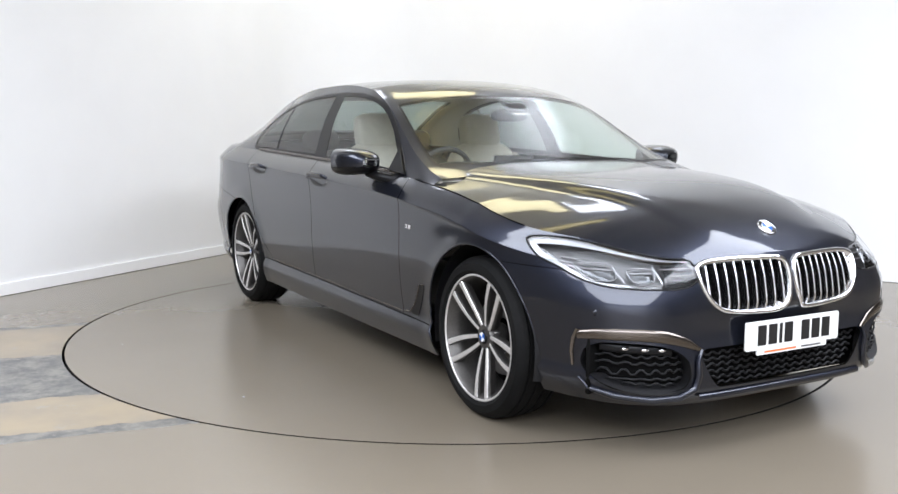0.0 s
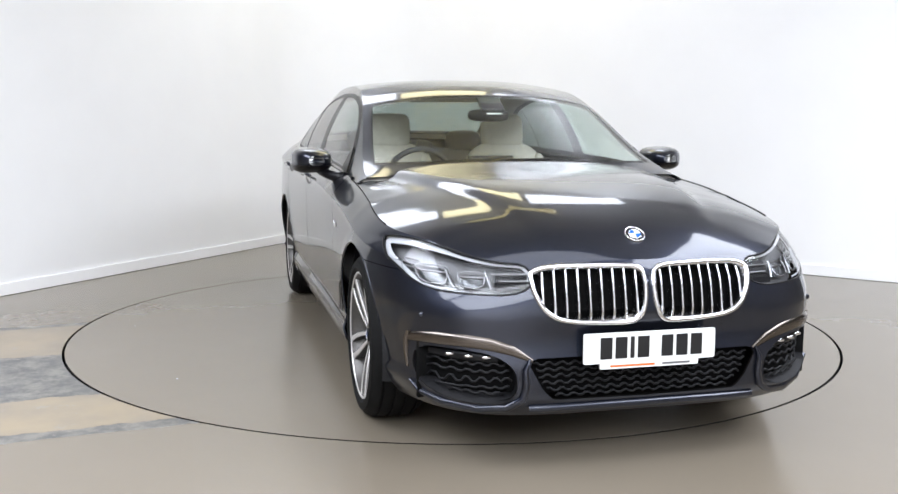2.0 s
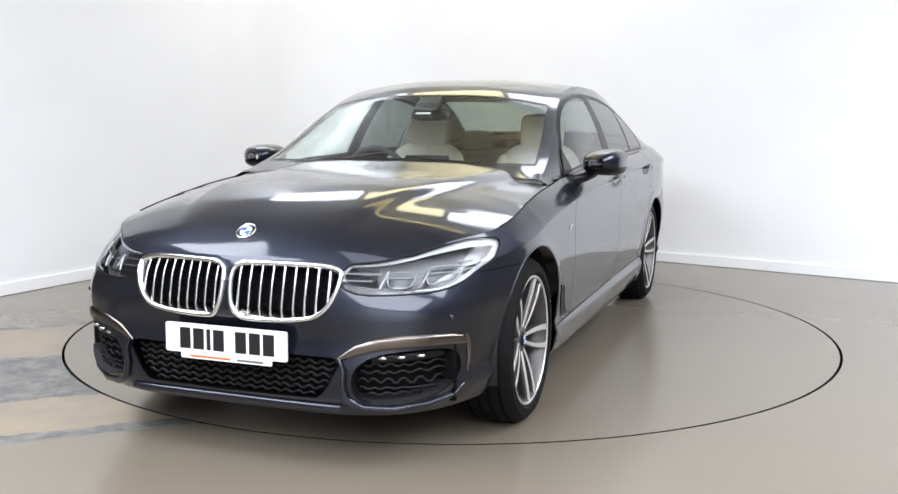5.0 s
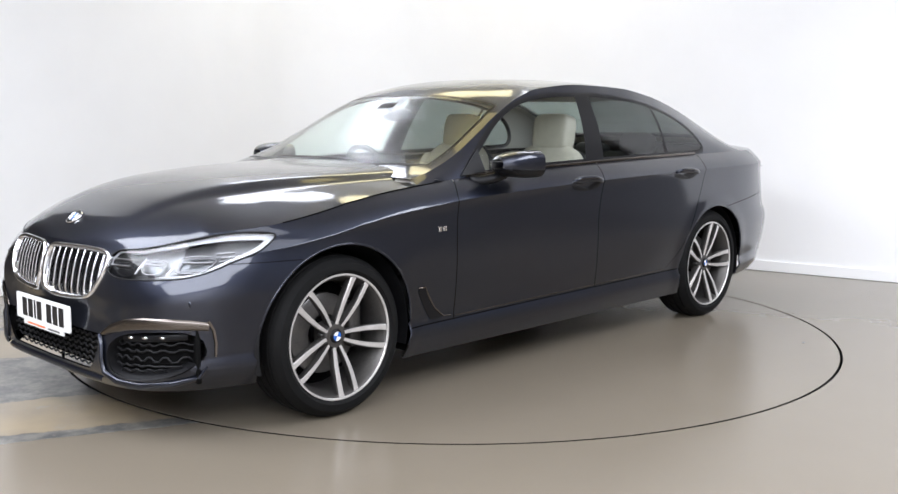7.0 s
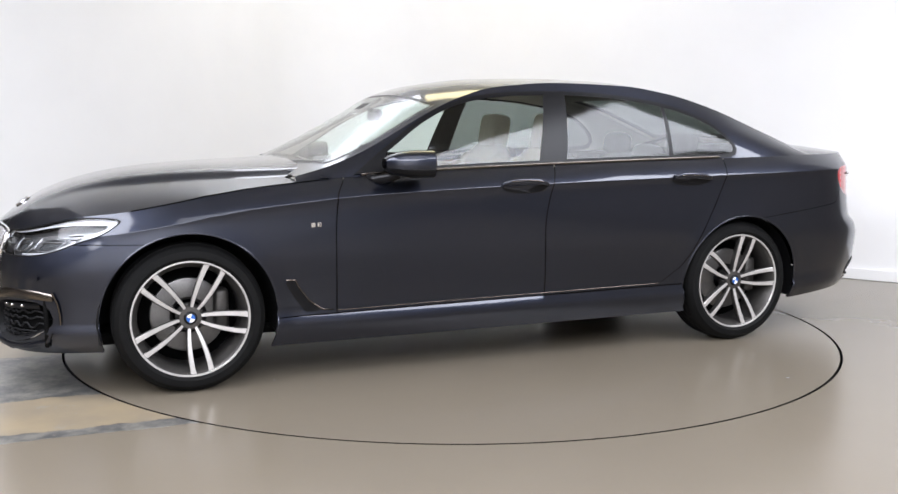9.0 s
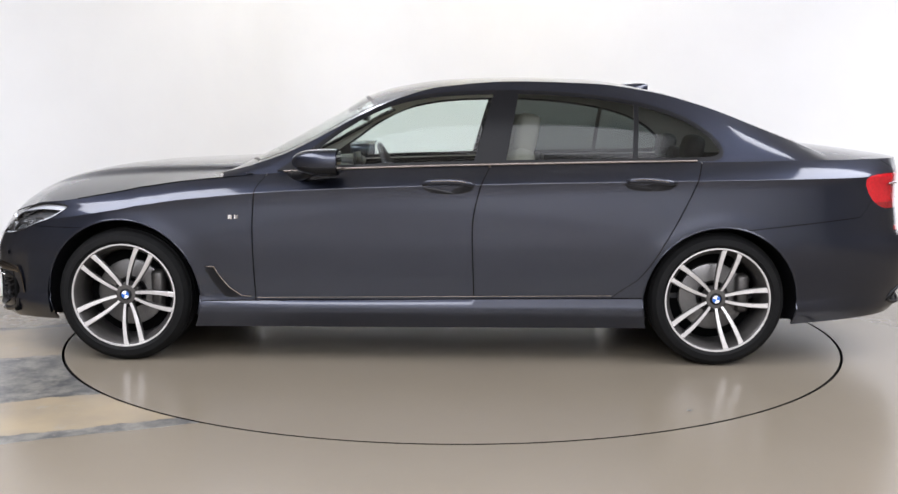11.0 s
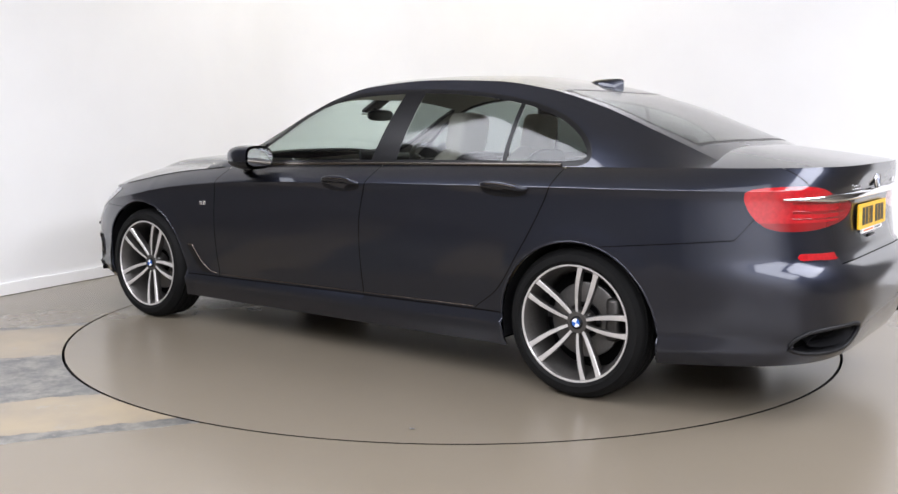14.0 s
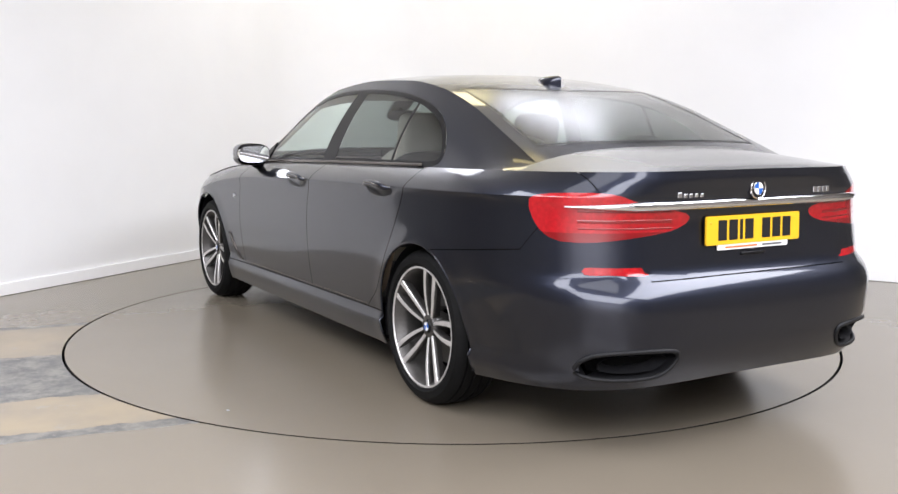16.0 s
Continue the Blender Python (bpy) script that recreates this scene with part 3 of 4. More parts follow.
def car_parts(car):
    sk, top, dk, pil, rf = build_skirt(), None, None, build_pillars(), build_roof()
    # hood, deck
    us_h = [u for u in US if u < 1.2] + [u_side(0.90)]
    us_d = [u for u in US if u > 2.16]
    top, dk = top_sheet(us_h, hood_c, True), top_sheet(us_d, deck_c, False)
    U, Z = (lambda v: v[:, 3]), (lambda v: v[:, 4])
    X, Y = (lambda v: v[:, 0]), (lambda v: v[:, 1])
    # wheel openings
    sk.cut(lambda v: np.hypot(X(v) - 1.535, Z(v) - 0.345) - 0.402, "open")
    sk.cut(lambda v: np.hypot(X(v) + 1.545, Z(v) - 0.330) - 0.396, "open")
    # head lamps, grilles, tail lamps
    lamp = poly(lamp_outline(), 1)
    sk.cut(lambda v: lamp(U(v), Z(v)), "lamp")
    ua, ub = u_front(0.43), u_front(0.83)
    zmid = lambda v: 0.69 + 0.05 * np.clip((U(v) - ua) / (ub - ua), 0, 1)
    k = lambda v: np.clip((U(v) - ua) / (ub - ua), 0, 1)
    thick = lambda v: np.where(Z(v) > zmid(v), 0.006 + 0.016 * k(v) ** 1.5, 0.016 * np.clip((U(v) - u_front(0.72)) / 0.05, 0, 1))
    sk.cut(lambda v: -(lamp(U(v), Z(v)) + thick(v)), "lamp_band", "lamp", ("lamp",))
    fx = lambda v: np.where(X(v) > 0.5, Y(v), 9.0)
    rx = lambda v: np.where(X(v) < -0.5, Y(v), 9.0)
    lower = poly([(-0.5, 0.415), (0.42, 0.415), (0.455, 0.40), (0.40, 0.30), (0.36, 0.262), (-0.5, 0.25)])
    sk.cut(lambda v: lower(fx(v), Z(v)), "mouth")
    intake = poly(INTAKE, 1)
    sk.cut(lambda v: intake(fx(v), Z(v)), "intake")
    kid = poly(kidney_outline(), 2)
    sk.cut(lambda v: kid(fx(v), Z(v)), "kidney")
    at = lambda y, z: (u_rear(y, 0.943 + float(tuck(z)), float(n_rear(z))), z)
    tl = poly([at(*p) for p in ((0.874, 0.962), (0.855, 0.990), (0.75, 0.999), (0.65, 0.992), (0.57, 0.960), (0.47, 0.938), (0.36, 0.920), (0.325, 0.90), (0.355, 0.866), (0.45, 0.842), (0.64, 0.824), (0.74, 0.815), (0.83, 0.818), (0.862, 0.87))], 1)
    sk.cut(lambda v: tl(U(v), Z(v)), "tail")
    ref = poly([at(*p) for p in ((0.775, 0.728), (0.56, 0.722), (0.525, 0.692), (0.76, 0.698))])
    sk.cut(lambda v: ref(U(v), Z(v)), "reflector")
    exh = poly([at(*p) for p in EXHAUST], 1)
    sk.cut(lambda v: exh(U(v), Z(v)), "exhaust")
    # shut lines of wings, doors, sills, bumpers and boot
    door_f = curve((0.2, 0.835), (0.32, 0.845), (0.68, 0.853), (0.89, 0.84), (0.978, 0.79), (1.1, 0.75))
    door_b = curve((0.2, -0.285), (0.35, -0.283), (0.70, -0.272), (0.91, -0.309), (1.03, -0.366), (1.1, -0.40))
    door_r = curve((0.2, -0.93), (0.352, -0.99), (0.40, -1.05), (0.458, -1.128), (0.664, -1.264), (0.895, -1.383), (1.037, -1.44), (1.1, -1.47))
    sk.gap(lambda v: np.where((X(v) > -1.3) & (X(v) < 1.3), Z(v) - (0.338 - 0.013 * X(v)), 1.0), ("body",), "sill", "body", 0.006)
    sk.gap(lambda v: door_f(Z(v)) - X(v), ("body",), "ahead", "b1")
    sk.gap(lambda v: door_b(Z(v)) - X(v), ("b1",), "door_front", "b2")
    sk.gap(lambda v: door_r(Z(v)) - X(v), ("b2",), "door_rear", "quarter")
    out = poly([(1.125, 0.508), (1.055, 0.508), (1.035, 0.465), (0.985, 0.40), (0.92, 0.352), (0.86, 0.346), (0.86, 0.343), (1.0, 0.341), (1.06, 0.42), (1.10, 0.49)])
    sk.cut(lambda v: out(X(v), Z(v)), "outlet", only=("ahead",))
    sk.gap(lambda v: np.where(X(v) > 1.5, Z(v) - 0.70, 1.0), ("ahead",), "bumper_front", "wing", 0.003)
    sk.gap(lambda v: np.where(X(v) < -1.6, Z(v) - (0.672 + (0.047 + 0.113 * (-1.74 - X(v)) + 1.2 * np.clip(-2.25 - X(v), 0, 0.07)) * np.clip((Y(v) - 0.545) / 0.03, 0, 1)), 1.0), ("quarter",), "bumper_rear", "quarter", 0.004)
    boot = curve((0.66, 0.54), (0.70, 0.56), (0.84, 0.63), (0.98, 0.70), (1.09, 0.735))
    sk.gap(lambda v: np.where(X(v) < -1.9, Y(v) - boot(Z(v)), 1.0), ("quarter",), "boot", "quarter", 0.004)
    dlo, gls = poly(DLO, 1), poly(inset(DLO, 0.022), 1)
    pil.cut(lambda v: dlo(X(v), Z(v)), "frame")
    pil.cut(lambda v: gls(X(v), Z(v)), "pane", only=("frame",))
    b1, b2, b3 = (curve((1.0, p), (1.41, q)) for p, q in ((-0.265, -0.385), (-0.435, -0.515), (-1.10, -1.13)))
    pil.cut(lambda v: b1(Z(v)) - X(v), "pane_front", "rest", ("pane",))
    pil.cut(lambda v: b2(Z(v)) - X(v), "frame", "rest2", ("rest",))
    pil.cut(lambda v: b3(Z(v)) + 0.013 - X(v), "pane_rear", "rest3", ("rest2",))
    pil.cut(lambda v: b3(Z(v)) - 0.013 - X(v), "frame", "pane_quarter", ("rest3",))
    xb, xt = (lambda y: 1.0 - 0.17 * (y / 0.8) ** 2), (lambda y: 0.335 - 0.09 * (y / 0.6) ** 2)
    W = lambda v: Y(v) / rail_y(X(v))
    ws = lambda v: np.maximum(np.maximum(W(v) - 0.945, X(v) - xb(Y(v))), xt(Y(v)) - X(v))
    rw = lambda v: np.maximum(np.maximum(W(v) - 0.90, X(v) - (-1.36 + 0.10 * (Y(v) / 0.6) ** 2)), (-2.04 + 0.05 * (Y(v) / 0.6) ** 2) - X(v))
    for fn, a, b in ((ws, "screen", "screen_edge"), (rw, "back", "back_edge")):
        rf.cut(fn, b)
        rf.cut(lambda v: fn(v) + 0.018, a, only=(b,))
    top.cut(lambda v: X(v) - (0.94 + 0.11 * np.exp(-((Y(v) - 0.72) / 0.075) ** 2)), "cowl")
    sk.cut(lambda v: Z(v) - 0.85, "tail_low", "tail", ("tail",))
    return sk, top, dk, pil, rf


def kidney_outline(d=0.0):
    P = [(0.009, 0.700), (0.03, 0.738), (0.10, 0.744), (0.37, 0.742), (0.436, 0.724), (0.443, 0.70), (0.428, 0.632), (0.385, 0.566), (0.31, 0.536), (0.09, 0.527), (0.04, 0.543), (0.014, 0.60)]
    return inset(P, d) if d else P


def blob(centre, size, p=2.6, n=(28, 16)):
    """A rounded box, like a cushion."""
    def sg(c, e):
        return math.copysign(abs(c) ** e, c)
    e = 2 / p

    def at(i, j):
        a, b = 2 * math.pi * i / n[0], -math.pi / 2 + math.pi * j / (n[1] - 1)
        return (centre[0] + size[0] / 2 * sg(math.cos(b), e) * sg(math.cos(a), e), centre[1] + size[1] / 2 * sg(math.cos(b), e) * sg(math.sin(a), e), centre[2] + size[2] / 2 * sg(math.sin(b), e))
    bm = grid(at, n[0], n[1], True)
    bmesh.ops.remove_doubles(bm, verts=bm.verts, dist=1e-5)
    bmesh.ops.recalc_face_normals(bm, faces=bm.faces)
    return bm


def flip(bm):
    """Mirror to the other side of the car."""
    for v in bm.verts:
        v.co.y = -v.co.y
    bmesh.ops.reverse_faces(bm, faces=bm.faces)
    return bm


def ribbon(path, up, half, thick):
    """A flat bar with rounded back along a path: path points, the up vector at each, half height and thickness."""
    prof = ((-1, 0.0), (-0.85, 0.7), (-0.4, 1.0), (0.4, 1.0), (0.85, 0.7), (1, 0.0))
    P = [Vector(p) for p in path]
    m = len(P)
    hs = half if isinstance(half, (list, tuple)) else [half] * m

    def at(i, j):
        d = (P[min(i + 1, m - 1)] - P[max(i - 1, 0)]).normalized()
        u = Vector(up[i] if isinstance(up, list) else up)
        u = (u - d * u.dot(d)).normalized()
        n = d.cross(u)
        if n.dot(Vector((P[i].x, P[i].y, 0))) < 0:
            n = -n
        a, b = prof[j]
        return P[i] + u * a * hs[i] + n * b * thick
    bm = grid(at, m, len(prof))
    bmesh.ops.recalc_face_normals(bm, faces=bm.faces)
    return bm


def round_outline(points, rounds=2):
    P = [tuple(p) for p in points]
    for _ in range(rounds):
        Q = []
        for i in range(len(P)):
            a, b = P[i], P[(i + 1) % len(P)]
            Q += [tuple(0.75 * a[k] + 0.25 * b[k] for k in (0, 1)), tuple(0.25 * a[k] + 0.75 * b[k] for k in (0, 1))]
        P = Q
    return P


def build_wheel(car, x, s, rot):
    """Double five-spoke alloy wheel, outer face towards +y."""
    w = part("wheel", lathe([(0.0, -0.02), (0.05, -0.02), (0.06, 0.0), (0.06, 0.062), (0.05, 0.075), (0.0, 0.077)], 32), GREYALLOY, car, "machined silver and grey alloy wheel", sharp=40)
    part("tyre", lathe([(0.262, -0.108), (0.29, -0.122), (0.322, -0.115), (0.340, -0.092), (0.345, -0.078), (0.337, -0.076), (0.337, -0.068), (0.3465, -0.066), (0.348, -0.03), (0.340, -0.028), (0.340, -0.020), (0.3485, -0.018),
                        (0.3485, 0.018), (0.340, 0.020), (0.340, 0.028), (0.348, 0.03), (0.3465, 0.066), (0.337, 0.068), (0.337, 0.076), (0.345, 0.078), (0.340, 0.09), (0.332, 0.104), (0.318, 0.114), (0.316, 0.118), (0.30, 0.121), (0.286, 0.122), (0.284, 0.118), (0.275, 0.114), (0.264, 0.104)], 96), RUBBER, w, "black rubber tyre", sharp=40)
    part("rim", lathe([(0.266, 0.100), (0.272, 0.107), (0.270, 0.113), (0.264, 0.1135), (0.261, 0.109)], 96), SILVER, w, "bright machined rim edge", sharp=50)
    part("barrel", lathe([(0.262, 0.110), (0.256, 0.104), (0.250, 0.090), (0.240, 0.07), (0.234, 0.05), (0.228, -0.06), (0.25, -0.09), (0.268, -0.105)], 96), GREYALLOY, w, "grey alloy barrel")
    part("brake_disc", lathe([(0.07, -0.025), (0.085, -0.008), (0.165, -0.008), (0.174, -0.012), (0.174, -0.035), (0.07, -0.035)], 64), STEEL, w, "steel brake disc", sharp=40)
    part("brake_caliper", join(box((0.07, 0.09, 0.20), (-0.15, -0.015, 0.02), 0.02)), GREYALLOY, w)
    part("hub_cover", lathe([(0.0, -0.06), (0.228, -0.06), (0.228, -0.065)], 48), DARK, w)
    part("centre_cap", lathe([(0.0, 0.083), (0.022, 0.083), (0.029, 0.081), (0.031, 0.076)], 32), BLACK, w, "round centre cap")
    for q in range(4):
        a = [radians(90 * q + k * 15 + 20) for k in range(7)]
        part("cap_sector", raw([(0, 0.0845, 0)] + [(0.02 * math.cos(t), 0.0845, 0.02 * math.sin(t)) for t in a], [(0, *range(7, 0, -1))]), BLUE if q % 2 else WHITEBADGE, w, smooth=False)
    for k in range(5):
        a = radians(rot + 72 * k)
        bolt = lathe([(0.0, 0.058), (0.008, 0.058), (0.008, 0.03)], 8, "y", (0.056 * math.cos(a + radians(36)), 0, 0.056 * math.sin(a + radians(36))))
        part("bolt", bolt, STEEL, w)
        for e in (-1, 1):
            # one blade: silver face on a grey flank, from the hub to the rim, with a chamfered outer side
            n, rows = 11, []
            for i in range(n):
                t = i / (n - 1)
                r = 0.036 + (0.262 - 0.036) * t
                off = 0.0115 + 0.030 * t ** 0.8 + 0.006 * math.sin(math.pi * t)
                half = 0.0068 + 0.0058 * t ** 0.8
                depth = 0.072 + 0.024 * math.sin(math.pi * t * 0.5) + 0.012 * t
                rows.append((r, off, half * (1.25 if t > 0.98 else 1.0), depth))

            def strip(profile):
                vs, fs = [], []
                m = len(profile)
                for r, off, half, depth in rows:
                    for q, extra, drop in profile:
                        o = e * (off + q * half + extra)
                        vs.append((r * math.cos(a) - o * math.sin(a), depth - drop, r * math.sin(a) + o * math.cos(a)))
                for i in range(n - 1):
                    fs += [(i * m + k, i * m + k + 1, (i + 1) * m + k + 1, (i + 1) * m + k) for k in range(m - 1)]
                bm = raw(vs, fs)
                bmesh.ops.recalc_face_normals(bm, faces=bm.faces)
                return bm
            part("spoke", strip(((-1, 0, 0.002), (-0.9, 0, 0.0), (0.7, 0, 0.0), (1, 0, 0.004))), SILVER, w, "machined silver spoke face", smooth=False)
            part("spoke_flank", strip(((-1, 0, 0.002), (-1, -0.002, 0.012), (-0.6, 0, 0.042), (0.6, 0, 0.042), (1, 0.003, 0.014), (1, 0, 0.004))), GREYALLOY, w, "grey spoke flank", smooth=False)
    w.matrix_basis = pose(x, s * 0.808, 0.346, 0, 0, 0 if s > 0 else 180)
    return w


def roundel(car, at, normal, r=0.041):
    m = look(at, Vector(at) - Vector(normal))
    b = part("badge", lathe([(0.0, 0.004), (r * 0.93, 0.004), (r, 0.002), (r, -0.006)], 40, "z"), BLACK, car, "round black badge with blue and white quarters")
    b.matrix_basis = m
    part("badge_rim", lathe([(r * 0.90, 0.004), (r * 0.95, 0.0065), (r, 0.005), (r * 1.02, 0.0)], 40, "z"), CHROME, b, "chrome rim")
    part("badge_ring", lathe([(r * 0.58, 0.004), (r * 0.6, 0.0062), (r * 0.64, 0.004)], 40, "z"), CHROME, b, "chrome ring")
    for q in range(4):
        a = [radians(90 * q + k * 11.25) for k in range(9)]
        part("badge_sector", raw([(0, 0, 0.0055)] + [(r * 0.58 * math.cos(t), r * 0.58 * math.sin(t), 0.0055) for t in a], [tuple(range(10))]), BLUE if q % 2 else WHITEBADGE, b, smooth=False)


def number_plate(car, at, m, mat, label):
    """Plate in its own plane: x across, y up, z out; lettering shown as plain bars."""
    def slab(w, h, r=0.008, z0=-0.004, z1=0.003):
        out = []
        for cx, cy, a0 in ((w / 2 - r, h / 2 - r, 0), (-w / 2 + r, h / 2 - r, 90), (-w / 2 + r, -h / 2 + r, 180), (w / 2 - r, -h / 2 + r, 270)):
            out += [(cx + r * math.cos(radians(a0 + k * 30)), cy + r * math.sin(radians(a0 + k * 30))) for k in range(4)]
        n = len(out)
        vs = [(x, y, z0) for x, y in out] + [(x, y, z1) for x, y in out]
        fs = [tuple(range(n))[::-1], tuple(range(n, 2 * n))] + [(i, (i + 1) % n, n + (i + 1) % n, n + i) for i in range(n)]
        return raw(vs, fs)
    pl = part("number_plate", slab(0.52, 0.111), mat, car, label, smooth=False)
    pl.matrix_basis = m
    tab = slab(0.39, 0.028, 0.004, -0.005, 0.001)
    tab.transform(pose(0.0, -0.063, 0))
    part("dealer_tab", tab, WHITEPLATE, pl, "white strip with small printed lines", smooth=False)
    x = -0.196
    for k in range(7):
        if k == 4:
            x += 0.036
        wd = 0.016 if k == 2 else 0.046
        part("character_bar", box((wd, 0.079, 0.0012), (x + wd / 2, 0.0, 0.0036)), INK, pl, smooth=False)
        x += wd + 0.0125
    for a, b, mt in ((-0.155, 0.02, ORANGE), (0.05, 0.16, GREYINK)):
        part("print_bar", box((b - a, 0.007, 0.0012), ((a + b) / 2, -0.067, 0.0016)), mt, pl, smooth=False)
    for a in (-0.235, 0.235):
        part("screw_cap", lathe([(0.0, 0.0055), (0.004, 0.005), (0.0045, 0.003)], 10, "z", (a, 0.03, 0)), mat, pl)


def mirrored(build):
    """Calls build for the left (1) and the right (-1) side."""
    for s in (1, -1):
        build(s)


def sided(bm, s):
    return bm if s > 0 else flip(bm)


def build_car():
    car = thing("saloon_car", "dark blue-grey metallic four-door saloon car on a turntable", "car")
    sk, top, dk, pil, rf = car_parts(car)

    def P(name, sheet, reg, mir, mat, label="", shift=0.0, parent=None):
        return part(name, sheet.bm(reg, mir, shift), mat, parent or car, label)
    P("bonnet", top, ("body",), 2, PAINT)
    P("scuttle", top, ("cowl",), 2, BLACK, "black scuttle panel", -0.012)
    P("front_bumper", sk, ("bumper_front",), 2, PAINT)
    P("rear_bumper", sk, ("bumper_rear",), 2, PAINT)
    P("roof", rf, ("body",), 2, PAINT)
    P("headlining", rf, ("body",), 2, LINER, "pale headlining", -0.02)
    P("boot_lid", sk, ("boot",), 2, PAINT)
    P("boot_top", dk, ("body",), 2, PAINT)
    whole = ("outlet", "bumper_front", "bumper_rear", "boot", "wing", "ahead", "door_front", "door_rear", "quarter", "sill", "gap", "reflector", "tail", "tail_low")
    # near-black copy of the skin, added to stop light and view through the gaps
    P("gap_backing", sk, whole, 2, DARK, "black sheet added behind the panels to darken the gaps", -0.009)
    P("pillar_trim", pil, ("body",), 0, LINER, "pale pillar trim", -0.015)
    P("pillar_trim", pil, ("body",), 1, LINER, "pale pillar trim", -0.015)
    for m in (0, 1):
        s = 1 - 2 * m
        P("front_wing", sk, ("wing", "ahead"), m, PAINT)
        fd = P("front_door", sk, ("door_front",), m, PAINT)
        rd = P("rear_door", sk, ("door_rear",), m, PAINT)
        P("door_trim", sk, ("door_front",), m, TRIM, "tan door trim", -0.05, fd)
        P("door_trim", sk, ("door_rear",), m, TRIM, "tan door trim", -0.05, rd)
        P("rear_quarter", sk, ("quarter",), m, PAINT)
        P("sill", sk, ("sill",), m, PAINT)
        P("side_pillar", pil, ("body",), m, PAINT)
        P("window_surround", pil, ("frame",), m, BLACK, "gloss black window surround", 0.0015)
        P("front_side_window", pil, ("pane_front",), m, GLASS_SIDE, "clear side window").visible_shadow = False
        P("rear_side_window", pil, ("pane_rear",), m, GLASS_DARK, "dark privacy glass").visible_shadow = False
        P("quarter_window", pil, ("pane_quarter",), m, GLASS_DARK, "dark privacy glass").visible_shadow = False
        # shiny strip along the window sill
        path = [side_glass_point(x, belt_edge(x)[2] + 0.006, 0.004) for x in np.linspace(0.70, -1.42, 40)]
        part("window_strip", sided(ribbon(path, (0, 0, 1), 0.008, 0.005), s), SHADOWCHROME, car, "dark chrome window strip")
        path = [side(x, 0.352 - 0.013 * x, 0.0015) for x in np.linspace(0.84, -0.99, 50)]
        part("sill_strip", sided(ribbon(path, (0, 0, 1), 0.0025, 0.003), s), SHADOWCHROME, car, "thin dark chrome strip along the doors")
        build_headlamp(car, sk, m)
        tlp = P("tail_lamp", sk, ("tail",), m, RED, "red tail lamp")
        P("lower_lens", sk, ("tail_low",), m, REDDARK, "deep red lower lens", parent=tlp)
        for z0, h in ((0.925, 0.004), (0.888, 0.006), (0.862, 0.003)):
            part("light_line", sided(ribbon([rear(y, z0 + 0.012 * (y - 0.4), 0.0006) for y in np.linspace(0.42, 0.77, 16)], (0, 0, 1), h, 0.0008), s), REDDARK, tlp, "deep red line in the lens")
        P("reflector", sk, ("reflector",), m, RED, "red reflector")
        build_intake(car, sk, m)
        build_exhaust(car, sk, m)
        build_mirror(car, fd, s)
        for door, x0, z0 in ((fd, -0.15, 0.925), (rd, -1.17, 0.945)):
            build_handle(door, x0, z0, s)
        edge = [Vector(skirt_point(u, float(z_top(u)))) + Vector((0, 0.001, 0.0005)) for u in US if 0.72 < u < 1.19]
        # no real gap here: a black tube stands in for its shade
        part("bonnet_gap_shade", sided(tube(edge, 0.0028, 6), s), DARK, car, "black tube for the shaded gap along the bonnet")
        # small badge and air outlet on the wing
        b = part("side_badge", sided(box((0.022, 0.004, 0.022), side(0.965, 0.762, 0.002)[:], 0.0015, 1), s), CHROME, car, "small chrome side badge", smooth=False)
        part("badge_bar", sided(box((0.010, 0.004, 0.022), side(0.940, 0.763, 0.002)[:], 0.0015, 1), s), CHROME, b, smooth=False)
        part("badge_bar", sided(box((0.006, 0.004, 0.022), side(0.928, 0.763, 0.002)[:], 0.0015, 1), s), CHROME, b, smooth=False)
        P("air_outlet", sk, ("outlet",), m, BLACK, "dark air outlet behind the front wheel", 0.003)
        part("outlet_rim", sided(tube([side(x, z, 0.003) for x, z in ((1.10, 0.506), (1.055, 0.505), (1.035, 0.465), (0.985, 0.40), (0.92, 0.352), (0.865, 0.347))], 0.0035, 6), s), SHADOWCHROME, car, "dark chrome outlet edge")
        for y, z in ((0.80, 0.555),):
            part("parking_sensor", sided(lathe([(0.0, 0.001), (0.010, 0.001), (0.0115, -0.002)], 14, "x", front(y, z, 0.001)[:]), s), PAINT, car)
        # wheel wells
        for x, z, r in ((1.535, 0.345, 0.412), (-1.545, 0.330, 0.406)):
            def well(i, j, x=x, z=z, r=r):
                a = radians(-14 + 208 * i / 40)
                y = (0.90, 0.88, 0.55, 0.45, 0.45)[j]
                rr = (r - 0.009, r, r, r - 0.05, 0.0)[j]
                return (x + rr * math.cos(a), y * s, z + rr * math.sin(a))
            part("wheel_well", grid(well, 41, 5), SATIN, car, "black wheel-well liner")
            lip = [(x + (r - 0.011) * math.cos(radians(t)), z + (r - 0.011) * math.sin(radians(t))) for t in np.linspace(-14, 194, 60)]
            part("arch_lip", sided(tube([side(px, max(pz, 0.2), -0.004)[:] if abs(px) < 1.46 or px < 0 and px > RX else edge_point(px, max(pz, 0.2)) for px, pz in lip], 0.006, 6), s), PAINT, car)
    build_lower_grille(car, sk)
    build_kidneys(car, sk)
